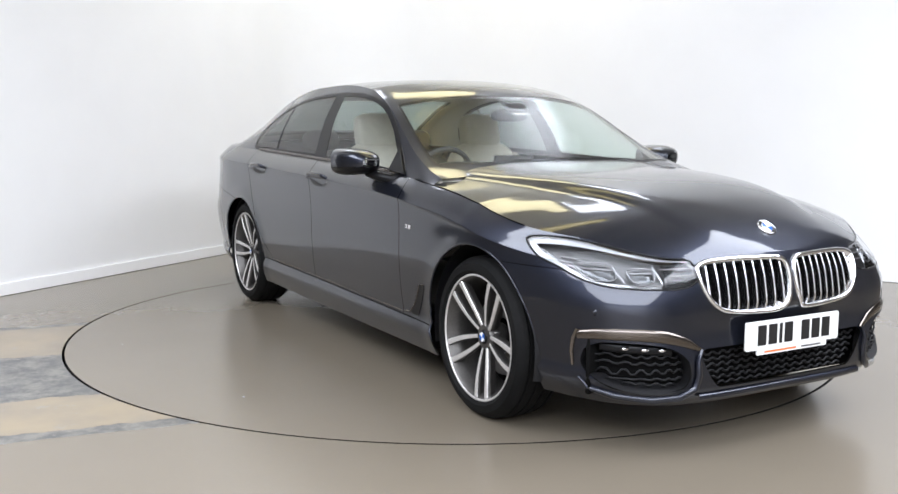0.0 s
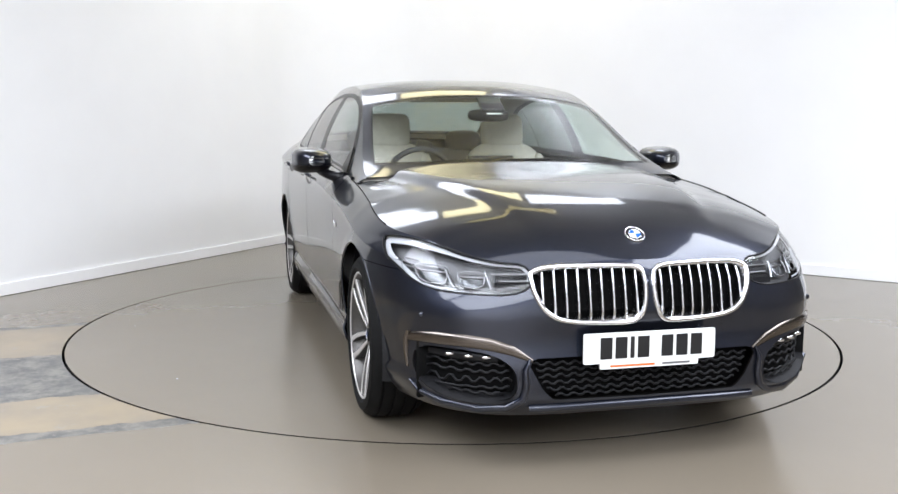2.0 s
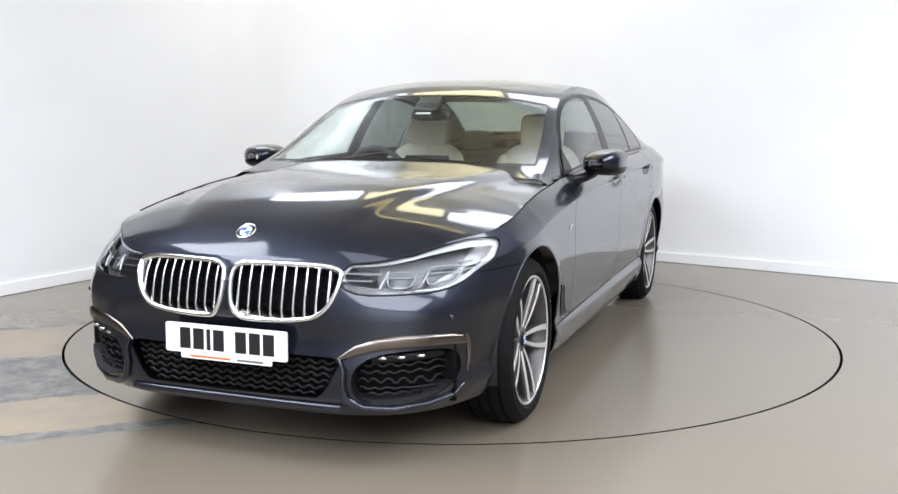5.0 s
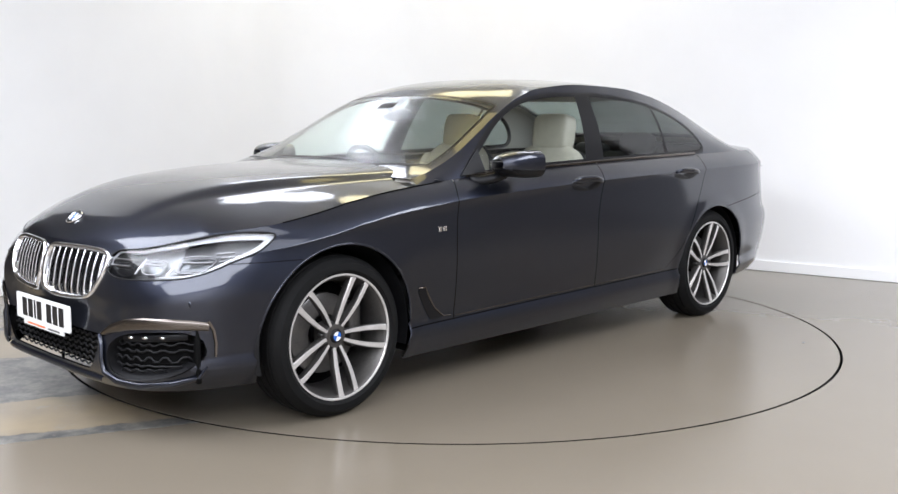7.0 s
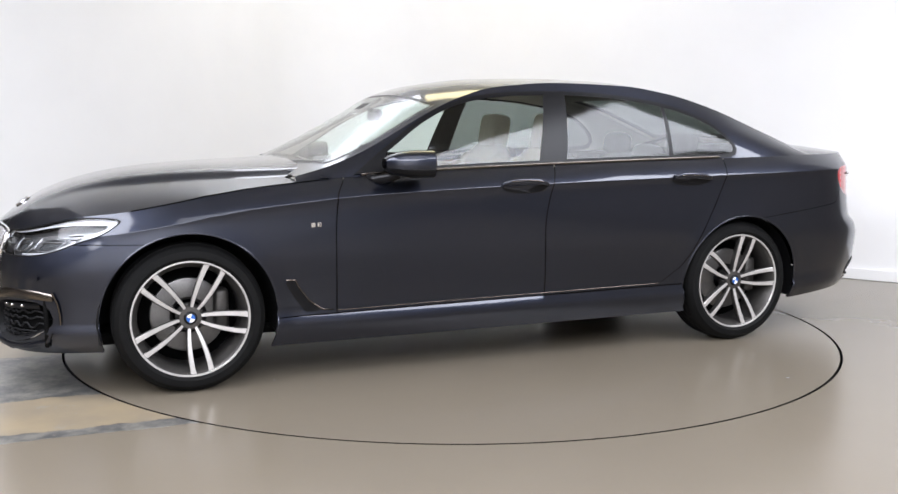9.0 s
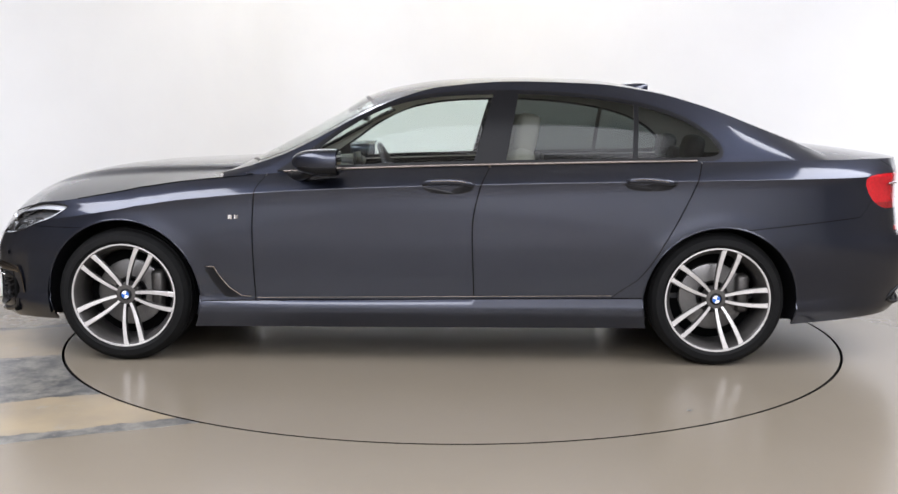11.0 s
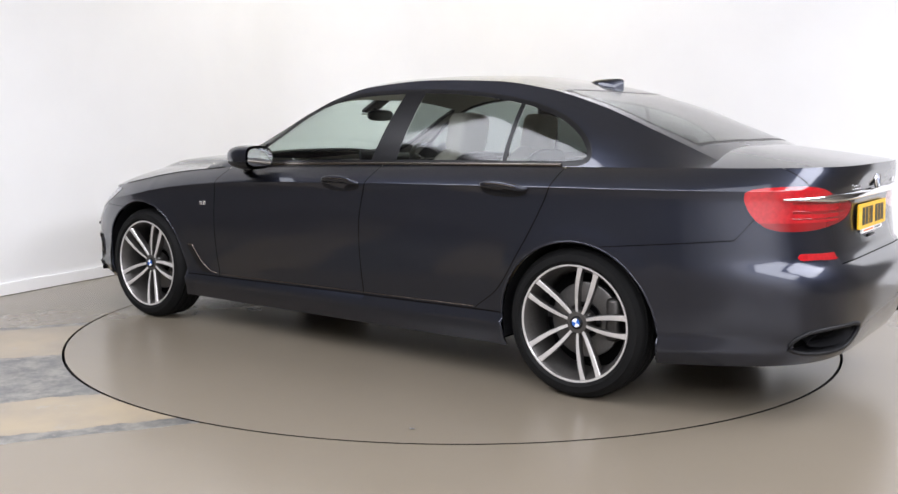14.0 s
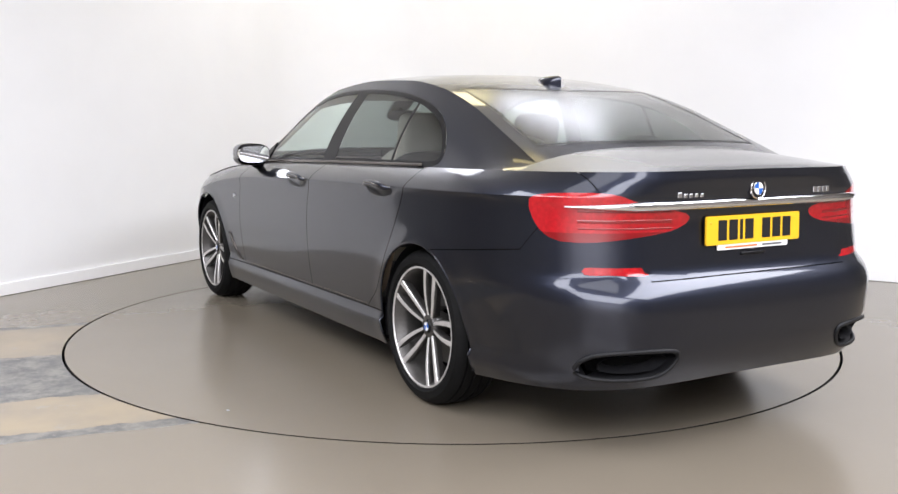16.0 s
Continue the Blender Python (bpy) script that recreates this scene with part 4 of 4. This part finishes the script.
    P("windscreen", rf, ("screen",), 2, GLASS_CLEAR, "clear windscreen").visible_shadow = False
    P("windscreen_edge", rf, ("screen_edge",), 2, BLACK, "black windscreen edge", 0.001)
    P("rear_window", rf, ("back",), 2, GLASS_REAR, "dark rear window").visible_shadow = False
    P("rear_window_edge", rf, ("back_edge",), 2, BLACK, "black rear window edge", 0.001)
    # boot: bright bar, badges, plate
    bar = [rear(y, 0.946, 0.004) for y in np.linspace(-0.80, 0.80, 60)]
    hh = [0.004 + 0.013 * min(1, (0.80 - abs(y)) / 0.22) for y in np.linspace(-0.80, 0.80, 60)]
    part("boot_bar", ribbon(bar, (0, 0, 1), hh, 0.012), CHROME, car, "bright chrome bar across the boot")
    roundel(car, rear(0.0, 1.0, 0.003), (-1, 0, 0.05))
    roundel(car, Vector((2.245, 0, float(hood_c(2.245)) + 0.004)), (0.58, 0, 0.81), 0.039)
    for y0, n, h in ((0.40, 5, 0.020), (-0.34, 4, 0.022)):
        mark = part("model_badge", box((0.004, 0.022, h), rear(y0, 0.985, 0.003)[:], 0.001, 1), CHROME, car, "small chrome model lettering", smooth=False)
        for k in range(1, n):
            part("badge_bar", box((0.004, 0.017, h * (0.7 if n == 5 else 1)), rear(y0 - 0.027 * k, 0.985 - (h * 0.15 if n == 5 else 0), 0.003)[:], 0.001, 1), CHROME, mark, smooth=False)
    number_plate(car, None, look((2.402, 0, 0.447), (2.0, 0, 0.445)), WHITEPLATE, "white front number plate with black bars")
    number_plate(car, None, look((-2.575, 0, 0.842), (-2.0, 0, 0.824)), YELLOWPLATE, "yellow rear number plate with black bars")
    part("boot_handle", box((0.02, 0.13, 0.012), rear(0, 0.745, 0.0)[:], 0.004), BLACK, car, "black boot handle")
    # roof aerial
    fin = []
    for i in range(12):
        t = i / 11
        fin.append((-1.12 - 0.19 * t, 0.034 * math.sin(math.pi * min(1, t * 0.9 + 0.1)) ** 0.7, 0.058 * t ** 0.7 * (1 if t < 0.9 else 1 - (t - 0.9) * 1.5)))

    def fin_at(i, j):
        x, w, h = fin[i]
        a = math.pi * j / 8
        return (x, w * math.cos(a), float(roof_c(x)) - 0.008 + (h + 0.008) * math.sin(a) ** 0.8)
    part("roof_aerial", grid(fin_at, 12, 9), PAINT, car, "shark-fin roof aerial")
    # underside
    part("underbody", join(box((4.4, 1.4, 0.06), (-0.05, 0, 0.235), 0.02), box((2.2, 1.8, 0.05), (0, 0, 0.22), 0.02)), DARK, car, "black underbody", smooth=False)
    part("exhaust_box", box((0.35, 1.0, 0.12), (-2.2, 0, 0.27), 0.04), SATIN, car)
    for x, s, rot in ((1.535, 1, 44), (-1.535, 1, 33), (1.535, -1, 47), (-1.535, -1, 0)):
        build_wheel(car, x, s, rot)
    build_cabin(car)
    return car


def edge_point(x, z):
    """Body side at an x that lies in a rounded end."""
    e = float(nose(z)) if x > 0 else float(tail(z))
    k = (x - FX) / (e - FX) if x > FX else (x - RX) / (e - RX) if x < RX else 0.0
    u = 2 / math.pi * math.acos(min(1, max(0, k))) if x > FX else 2 + 2 / math.pi * math.asin(min(1, max(0, k))) if x < RX else u_side(x)
    return on_skirt(u, z, -0.004)[:]


def build_headlamp(car, sk, m):
    s = 1 - 2 * m
    hl = part("head_lamp", sk.bm(("lamp", "lamp_band"), m, -0.05), LAMPGREY, car, "head lamp with two lenses and white light guides")
    part("light_guide", sk.bm(("lamp_band",), m, -0.014), LAMPWHITE, hl, "white light guide")
    cover = part("lamp_cover", sk.bm(("lamp", "lamp_band"), m, 0.0), GLASS_LAMP, hl, "clear lamp cover")
    cover.visible_shadow = False
    out = lamp_outline()
    ring = [on_skirt(u, z, -0.002) for u, z in round_outline(out, 2)]
    part("lamp_seal", sided(tube(ring, 0.0045, 6, True), s), BLACK, hl, "black lamp seal")
    for y, z, w, h in ((0.640, 0.697, 0.046, 0.036), (0.765, 0.708, 0.050, 0.042)):
        hexa = [(-0.9, 0.75), (0.9, 0.75), (1.0, 0.1), (0.7, -0.8), (-0.7, -0.8), (-1.0, 0.1)]
        hexa = round_outline(hexa, 1)
        part("lens_ring", sided(tube([front(y + a * w, z + b * h, -0.02) for a, b in hexa], 0.0035, 6, True), s), LAMPCHROME, hl, "bright lens ring")
        c = front(y, z, -0.034)
        part("lens", sided(raw([tuple(front(y + a * w * 0.95, z + b * h * 0.95, -0.038)) for a, b in hexa] + [tuple(front(y, z, -0.024))], [(k, (k + 1) % 12, 12) for k in range(12)]), s), LENS, hl, "dark glass lens")
        part("lens_shelf", sided(ribbon([front(y + a * w, z + 0.012, -0.026) for a in np.linspace(-0.8, 0.8, 6)], (0, 0, 1), 0.004, 0.004), s), LAMPCHROME, hl)
    # dark inner panel with two bright blades, then the reflector with its ribs
    n = 14
    part("dark_panel", sided(grid(lambda a, b: tuple(front(0.445 + 0.120 * a / (n - 1), (0.650 + 0.085 * b / 5), -0.020)), n, 6), s), BLACK, hl, "black inner panel")
    for z, y1 in ((0.716, 0.575), (0.692, 0.545)):
        part("chrome_blade", sided(ribbon([front(y, z, -0.014) for y in np.linspace(0.450, y1, 8)], (0, 0, 1), 0.0032, 0.004), s), LAMPCHROME, hl, "chrome blade")
    for y in (0.575, 0.702):
        part("lens_divider", sided(ribbon([front(y + 0.02 * t, 0.668 + 0.06 * t, -0.024) for t in np.linspace(0, 1, 6)], (0, 1, 0), 0.006, 0.006), s), LAMPCHROME, hl, "bright divider between the lenses")
    for z, y0, y1 in ((0.752, 0.80, 0.838), (0.735, 0.815, 0.85), (0.716, 0.82, 0.85), (0.697, 0.815, 0.842)):
        part("reflector_plate", sided(ribbon([front(y, z + 0.1 * (y - 0.8), -0.03) for y in np.linspace(y0, y1, 6)], (0, 0, 1), 0.0055, 0.004), s), LAMPCHROME, hl, "satin silver reflector plate")
    part("lower_guide", sided(ribbon([front(y, z, -0.012) for y, z in ((0.845, 0.735), (0.842, 0.705), (0.825, 0.680), (0.795, 0.664), (0.75, 0.657), (0.69, 0.655))], [(0, 0.6, 0.8)] * 2 + [(0, 0.3, 1)] * 4, [0.004, 0.006, 0.007, 0.007, 0.006, 0.004], 0.004), s), LAMPWHITE, hl, "white lower light guide")


def wavy(y0, y1, z, depth, amp=0.005, pitch=0.05):
    n = max(6, int((y1 - y0) / 0.0125))
    tri = [0, 1, 1, 0]
    return [front(y, z + amp * (2 * tri[int((y / pitch * 4) % 4)] - 1), depth) for y in np.linspace(y0, y1, n)]


def build_intake(car, sk, m):
    s = 1 - 2 * m
    it = part("side_intake", sk.bm(("intake",), m, -0.055), DARK, car, "dark side air intake in the front bumper")
    P = round_outline(INTAKE, 2)
    part("intake_wall", sided(grid(lambda i, j: tuple(front(*P[i], (0.002, -0.06)[j])), len(P), 2, True), s), SATIN, it)
    for k, (z, a, b) in enumerate(((0.395, 0.53, 0.82), (0.365, 0.52, 0.81), (0.335, 0.51, 0.80), (0.305, 0.52, 0.78), (0.28, 0.55, 0.74))):
        part("mesh_bar", sided(tube(wavy(a, b, z, -0.03), 0.004, 6), s), MESH, it, "wavy black grille bar")
    # black box added behind the intake to keep it dark and closed
    part("intake_back", sided(box((0.02, 0.34, 0.22), (2.10, 0.65, 0.35), 0.004, 1, (0, 0, -18)), s), DARK, it, "black backing added to close the opening")
    fog = part("fog_lamp", sided(ribbon([front(y, 0.420 + 0.03 * (y - 0.6), -0.03) for y in np.linspace(0.56, 0.79, 12)], (0, 0, 1), 0.018, 0.012), s), BLACK, it, "black fog lamp housing")
    for k in range(3):
        y = 0.60 + 0.062 * k
        part("led_unit", sided(blob(front(y, 0.422 + 0.03 * (y - 0.6), -0.018), (0.02, 0.036, 0.015), 2.6, (14, 9)), s), CHROME, fog, "bright fog lamp unit")
    path = [front(y, z, 0.002) for y, z in ((0.44, 0.408), (0.51, 0.444), (0.59, 0.468), (0.67, 0.478), (0.75, 0.479), (0.80, 0.475), (0.832, 0.466))]
    part("bumper_trim", sided(ribbon(path, (0, 0, 1), [0.006, 0.019, 0.023, 0.023, 0.022, 0.020, 0.016], 0.007), s), SHADOWCHROME, it, "dark chrome trim over the intake")
    part("trim_leg", sided(ribbon([front(y, z, 0.001) for y, z in ((0.832, 0.49), (0.838, 0.45), (0.838, 0.40), (0.832, 0.345))], (0, 1, 0), [0.014, 0.013, 0.010, 0.005], 0.007), s), SHADOWCHROME, it, "dark chrome trim leg")
    # painted blade below
    path = [front(y, z, 0.004) for y, z in ((0.83, 0.31), (0.812, 0.268), (0.75, 0.243), (0.64, 0.229), (0.54, 0.236), (0.482, 0.27), (0.462, 0.32), (0.468, 0.375), (0.45, 0.415))]
    part("bumper_blade", sided(ribbon(path, [(0, 0.3, 1)] * 4 + [(0, 0, 1)] + [(0, 1, 0.4)] * 4, [0.002, 0.010, 0.014, 0.016, 0.015, 0.014, 0.013, 0.01, 0.004], 0.013), s), PAINT, it)


def build_lower_grille(car, sk):
    g = part("lower_grille", sk.bm(("mouth",), 2, -0.05), DARK, car, "black lower grille with wavy bars")
    # added black box, blocks the view through the grille
    part("grille_back", box((0.02, 1.10, 0.24), (2.24, 0, 0.34), 0.004, 1), DARK, g, "black backing added to close the opening", smooth=False)
    for z, b in ((0.395, 0.43), (0.37, 0.42), (0.345, 0.41), (0.32, 0.40), (0.295, 0.38), (0.272, 0.35)):
        part("mesh_bar", tube(wavy(-b, b, z, -0.026), 0.004, 6), MESH, g, "wavy black grille bar")
    part("splitter", ribbon([front(y, 0.232, 0.004) for y in np.linspace(-0.46, 0.46, 31)], (0, 0, 1), 0.014, 0.014), PAINT, g)


def build_kidneys(car, sk):
    for m in (0, 1):
        s = 1 - 2 * m
        k = part("kidney_grille", sk.bm(("kidney",), m, -0.05), DARK, car, "kidney-shaped grille with chrome surround and bars")
        P = round_outline(kidney_outline(0.004), 2)
        n = len(P)
        prof = ((0.007, -0.012), (0.007, 0.006), (0.003, 0.012), (-0.005, 0.012), (-0.010, 0.006), (-0.011, -0.03))
        C = (0.225, 0.648)

        def at(i, j):
            y, z = P[i]
            a, b = Vector(P[i - 1]), Vector(P[(i + 1) % n])
            d = (b - a).normalized()
            nn = Vector((d.y, -d.x))
            if nn.dot(Vector((y - C[0], z - C[1]))) < 0:
                nn = -nn
            return tuple(front(max(0.002, y + nn.x * prof[j][0]), z + nn.y * prof[j][0], prof[j][1]))
        bm = grid(at, n, len(prof), True)
        bmesh.ops.recalc_face_normals(bm, faces=bm.faces)
        part("chrome_surround", sided(bm, s), CHROME, k, "chrome grille surround")
        inside = poly(kidney_outline(0.012), 2)
        for i in range(9):
            y = 0.050 + 0.043 * i
            zs = [z for z in np.linspace(0.53, 0.745, 60) if float(inside(np.array([y]), np.array([z]))[0]) < 0]
            path = [front(y, z, -0.004) for z in np.linspace(zs[0], zs[-1], 12)]
            bar = grid(lambda a, b: tuple(path[a] + Vector(((0.0, -0.045), (0.004, -0.004), (0.006, 0.0), (0.004, 0.004), (0.0, 0.0045), (-0.04, 0.003))[b][0:1] + (0, 0)) + Vector((0, (-0.003, -0.0045, 0.0, 0.0045, 0.0045, 0.003)[b], 0))), 12, 6)
            bmesh.ops.recalc_face_normals(bar, faces=bar.faces)
            part("grille_bar", sided(bar, s), GRILLEBAR, k, "chrome-faced grille bar")


def build_exhaust(car, sk, m):
    s = 1 - 2 * m
    e = part("exhaust_opening", sk.bm(("exhaust",), m, -0.07), DARK, car, "black exhaust opening in the rear bumper")
    P = round_outline(EXHAUST, 2)
    part("exhaust_wall", sided(grid(lambda i, j: tuple(rear(*P[i], (0.002, -0.08)[j])), len(P), 2, True), s), SATIN, e)
    part("exhaust_trim", sided(tube([rear(y, z, 0.0) for y, z in P], 0.009, 8, True), s), SATIN, e, "black exhaust trim")
    Q = [(0.60 + (y - 0.60) * 0.72, 0.367 + (z - 0.367) * 0.62) for y, z in P]
    part("tail_pipe", sided(grid(lambda i, j: tuple(rear(*Q[i], (-0.012, -0.02, -0.075)[j])), len(Q), 3, True), s), SATIN, e, "dark tail pipe")


def build_mirror(car, door, s):
    mi = part("door_mirror", sided(shape_mirror(), s), PAINT, car, "door mirror with glossy dark housing")
    part("mirror_base", sided(shape_mirror(True), s), BLACK, mi, "black mirror underside")
    path = [(0.66, 0.84, 0.968), (0.63, 0.875, 0.965), (0.58, 0.92, 0.978), (0.54, 0.955, 1.0)]
    part("mirror_arm", sided(tube(path, [0.032, 0.027, 0.024, 0.026], 10), s), BLACK, mi, "black mirror arm")
    part("mirror_foot", sided(raw([tuple(side_glass_point(x, z, o)) for o in (0.0, 0.012) for x, z in ((0.735, 0.990), (0.56, 1.003), (0.555, 1.112), (0.60, 1.083))], [(0, 1, 2, 3), (7, 6, 5, 4), (0, 4, 5, 1), (1, 5, 6, 2), (2, 6, 7, 3), (3, 7, 4, 0)]), s), BLACK, mi, "black window corner", smooth=False)
    sq = lambda v: math.copysign(abs(v) ** 0.62, v)
    gl = raw([(0.396, 0.993 + 0.092 * sq(math.cos(t)), 1.05 + 0.05 * sq(math.sin(t))) for t in (2 * math.pi * k / 24 for k in range(24))], [tuple(range(24))])
    part("mirror_glass", sided(gl, s), MIRROR, mi, "mirror glass", smooth=False)
    part("indicator", sided(ribbon([(0.615 - 0.15 * t ** 2, 0.925 + 0.160 * t, 1.062) for t in np.linspace(0, 1, 12)], (0, 0, 1), 0.003, 0.003), s), LAMPGREY, mi, "thin indicator line")


def shape_mirror(lower=False):
    """Housing: blunt at the rear, tapering forward and outward."""
    n, m = 26, 15

    def at(i, j):
        a = 2 * math.pi * i / n
        t = j / (m - 1)
        x = 0.400 + 0.225 * t
        k = (1 - max(0, t - 0.05) ** 2.6) ** 0.5 if t > 0.05 else 1.0
        k = max(k, 0.02) * (1 - 0.06 * (1 - t))
        e = 2 / 2.9
        c, q = math.copysign(abs(math.cos(a)) ** e, math.cos(a)), math.copysign(abs(math.sin(a)) ** e, math.sin(a))
        y = 0.996 + 0.108 * c * k - 0.012 * t
        z = 1.049 + (0.068 + 0.006 * c) * q * k
        if lower:
            z = min(z, 1.028) - 0.003
            y = 0.996 + (y - 0.996) * 1.01
        return (x, y, z)
    bm = grid(at, n, m, True)
    bmesh.ops.recalc_face_normals(bm, faces=bm.faces)
    return bm


def build_handle(door, x0, z0, s):
    # the hollow's shade is a flat black patch on the door skin
    cup = part("handle_shade_patch", sided(raw([tuple(side(x0 + 0.128 * math.copysign(abs(math.cos(t)) ** 0.8, math.cos(t)), z0 - 0.006 + (0.034 if math.sin(t) < 0 else 0.024) * math.sin(t), 0.0015)) for t in (2 * math.pi * k / 28 for k in range(28))], [tuple(range(28))[::-1]]), s), BLACK, door, "flat black patch for the shaded handle recess", smooth=False)
    ts = np.linspace(-1, 1, 21)
    path = [side(x0 + 0.126 * t, z0 + 0.009 - 0.003 * t * t, 0.004 + 0.026 * max(0.0, 1 - t ** 4) ** 0.5) for t in ts]
    part("handle_grip", sided(ribbon(path, (0, 0, 1), [0.008 + 0.008 * (1 - t ** 4) for t in ts], 0.010), s), PAINT, door, "dark painted handle grip")
    part("handle_strip", sided(ribbon([p + Vector((0, 0.011, 0.002)) for p in path[3:-3]], (0, 0, 1), 0.0022, 0.002), s), SHADOWCHROME, door, "thin dark chrome handle strip")


def build_cabin(car):
    """Seats, dashboard, steering wheel, mirror."""
    part("cabin_floor", box((2.9, 1.5, 0.04), (-0.4, 0, 0.34), 0.01), GREYLEATHER, car)
    for y in (0.38, -0.38):
        seat = part("front_seat", blob((-0.12, y, 0.56), (0.56, 0.54, 0.24), 3.2), CREAM, car, "cream leather front seat")
        bk = blob((0, 0, 0), (0.17, 0.54, 0.62), 3.2)
        bk.transform(pose(-0.47, y, 0.82, 0, -20, 0))
        part("backrest", bk, CREAM, seat)
        for e in (-1, 1):
            wg = blob((0, 0, 0), (0.16, 0.10, 0.52), 2.6, (16, 10))
            wg.transform(pose(-0.42, y + e * 0.225, 0.80, 0, -20, 0))
            part("side_bolster", wg, CREAM, seat)
        bb = blob((0, 0, 0), (0.06, 0.50, 0.57), 3.4)
        bb.transform(pose(-0.555, y, 0.82, 0, -20, 0))
        part("seat_back_shell", bb, GREYLEATHER, seat, "dark seat back shell")
        hr = blob((0, 0, 0), (0.12, 0.27, 0.22), 5.0)
        hr.transform(pose(-0.575, y, 1.185, 0, -10, 0))
        part("headrest", hr, CREAM, seat, "cream headrest")
        for e in (-0.06, 0.06):
            part("headrest_post", tube([(-0.57, y + e, 1.03), (-0.58, y + e, 1.16)], 0.006, 6), CHROME, seat)
    rs = part("rear_seat", blob((-1.05, 0, 0.52), (0.60, 1.36, 0.24), 3.4), CREAM, car, "cream leather rear bench")
    bk = blob((0, 0, 0), (0.18, 1.36, 0.62), 3.4)
    bk.transform(pose(-1.40, 0, 0.76, 0, -24, 0))
    part("backrest", bk, GREYLEATHER, rs)
    for y in (0.37, 0, -0.37):
        hr = blob((0, 0, 0), (0.11, 0.27, 0.15 if y else 0.10), 3.0)
        hr.transform(pose(-1.50, y, 1.11 if y else 1.06, 0, -12, 0))
        part("headrest", hr, GREYLEATHER, rs, "dark rear headrest")
    part("parcel_shelf", box((0.5, 1.3, 0.03), (-1.78, 0, 1.0), 0.01), GREYLEATHER, car, "dark parcel shelf")
    dash = part("dashboard", blob((0.66, 0, 0.865), (0.52, 1.52, 0.26), 4.0), GREYLEATHER, car, "dark dashboard")
    part("instrument_hood", blob((0.52, -0.37, 1.0), (0.22, 0.36, 0.08), 3.0), GREYLEATHER, dash)
    part("screen", box((0.02, 0.26, 0.11), (0.42, 0.0, 1.01), 0.006), BLACK, dash, "black display screen")
    part("centre_console", box((0.9, 0.24, 0.26), (0.05, 0, 0.52), 0.05), GREYLEATHER, car)
    st = part("steering_wheel", tube([Matrix.Rotation(radians(24), 3, "Y") @ Vector((0, 0.185 * math.cos(t), 0.185 * math.sin(t))) + Vector((0.24, -0.37, 0.93)) for t in (2 * math.pi * k / 40 for k in range(40))], 0.016, 8, True), GREYLEATHER, car, "dark leather steering wheel")
    for a in (0, 180, 270):
        d = Matrix.Rotation(radians(24), 3, "Y") @ Vector((0, 0.18 * math.cos(radians(a)), 0.18 * math.sin(radians(a))))
        c = Vector((0.25, -0.37, 0.93))
        part("wheel_spoke", tube([c, c + d], 0.018, 6), GREYLEATHER, st)
    part("wheel_boss", blob((0.25, -0.37, 0.93), (0.06, 0.14, 0.12), 2.6, (16, 10)), GREYLEATHER, st)
    mr = part("rear_view_mirror", blob((0.36, 0, 1.285), (0.04, 0.24, 0.07), 3.0), BLACK, car, "black rear-view mirror")
    part("mirror_stem", tube([(0.36, 0, 1.30), (0.42, 0, 1.335)], 0.012, 8), BLACK, mr)
    part("sensor_cover", box((0.14, 0.13, 0.02), (0.40, 0, 1.345), 0.006, 2, (0, 31, 0)), GREYLEATHER, mr)
    part("toll_sticker", box((0.004, 0.085, 0.012), (0.478, 0, 1.293), 0, 1, (0, -59, 0)), WHITEPLATE, mr, "small white sticker on the windscreen", smooth=False)


TRIM = grain(material("tan_door_trim", (0.30, 0.23, 0.16), 0.55), 200, 0.08)
LENS = material("dark_lens", (0.10, 0.105, 0.11), 0.2, 0.5, coat=0.4)
MIRROR = material("mirror_silver", (0.85, 0.87, 0.88), 0.02, 1.0)
GRILLEBAR = material("satin_chrome_bar", (0.66, 0.66, 0.67), 0.2, 1.0)


car = build_car()


# ---- what moves ----
HEADING = [(0.0, -60.25), (0.5, -61.7), (1.0, -64.86), (1.5, -69.4), (2.0, -75.3), (2.5, -81.1), (3.0, -87.1), (3.5, -93.0), (4.0, -99.0), (4.5, -104.8), (7.0, -134.2),
           (7.5, -140.1), (8.0, -146.2), (8.5, -152.1), (9.0, -158.0), (11.5, -186.9), (12.0, -192.7), (12.5, -198.4), (13.0, -204.2), (13.5, -209.95), (14.0, -215.9), (14.5, -221.7), (15.0, -227.6), (15.5, -233.4), (16.0, -239.4)]


def motions():
    turn = curve(*HEADING)
    rows_c, rows_t = [], []
    for i in range(33):
        t = i * 0.5
        h = float(turn(t))
        rows_c.append((t, pose(*HUB, 0, 0, 0, h) @ pose(-AXIS_IN_CAR[0], -AXIS_IN_CAR[1], 0)))
        rows_t.append((t, pose(*HUB, 0, 0, 0, h)))
    walk(car, rows_c)
    walk(turntable, rows_t)


motions()
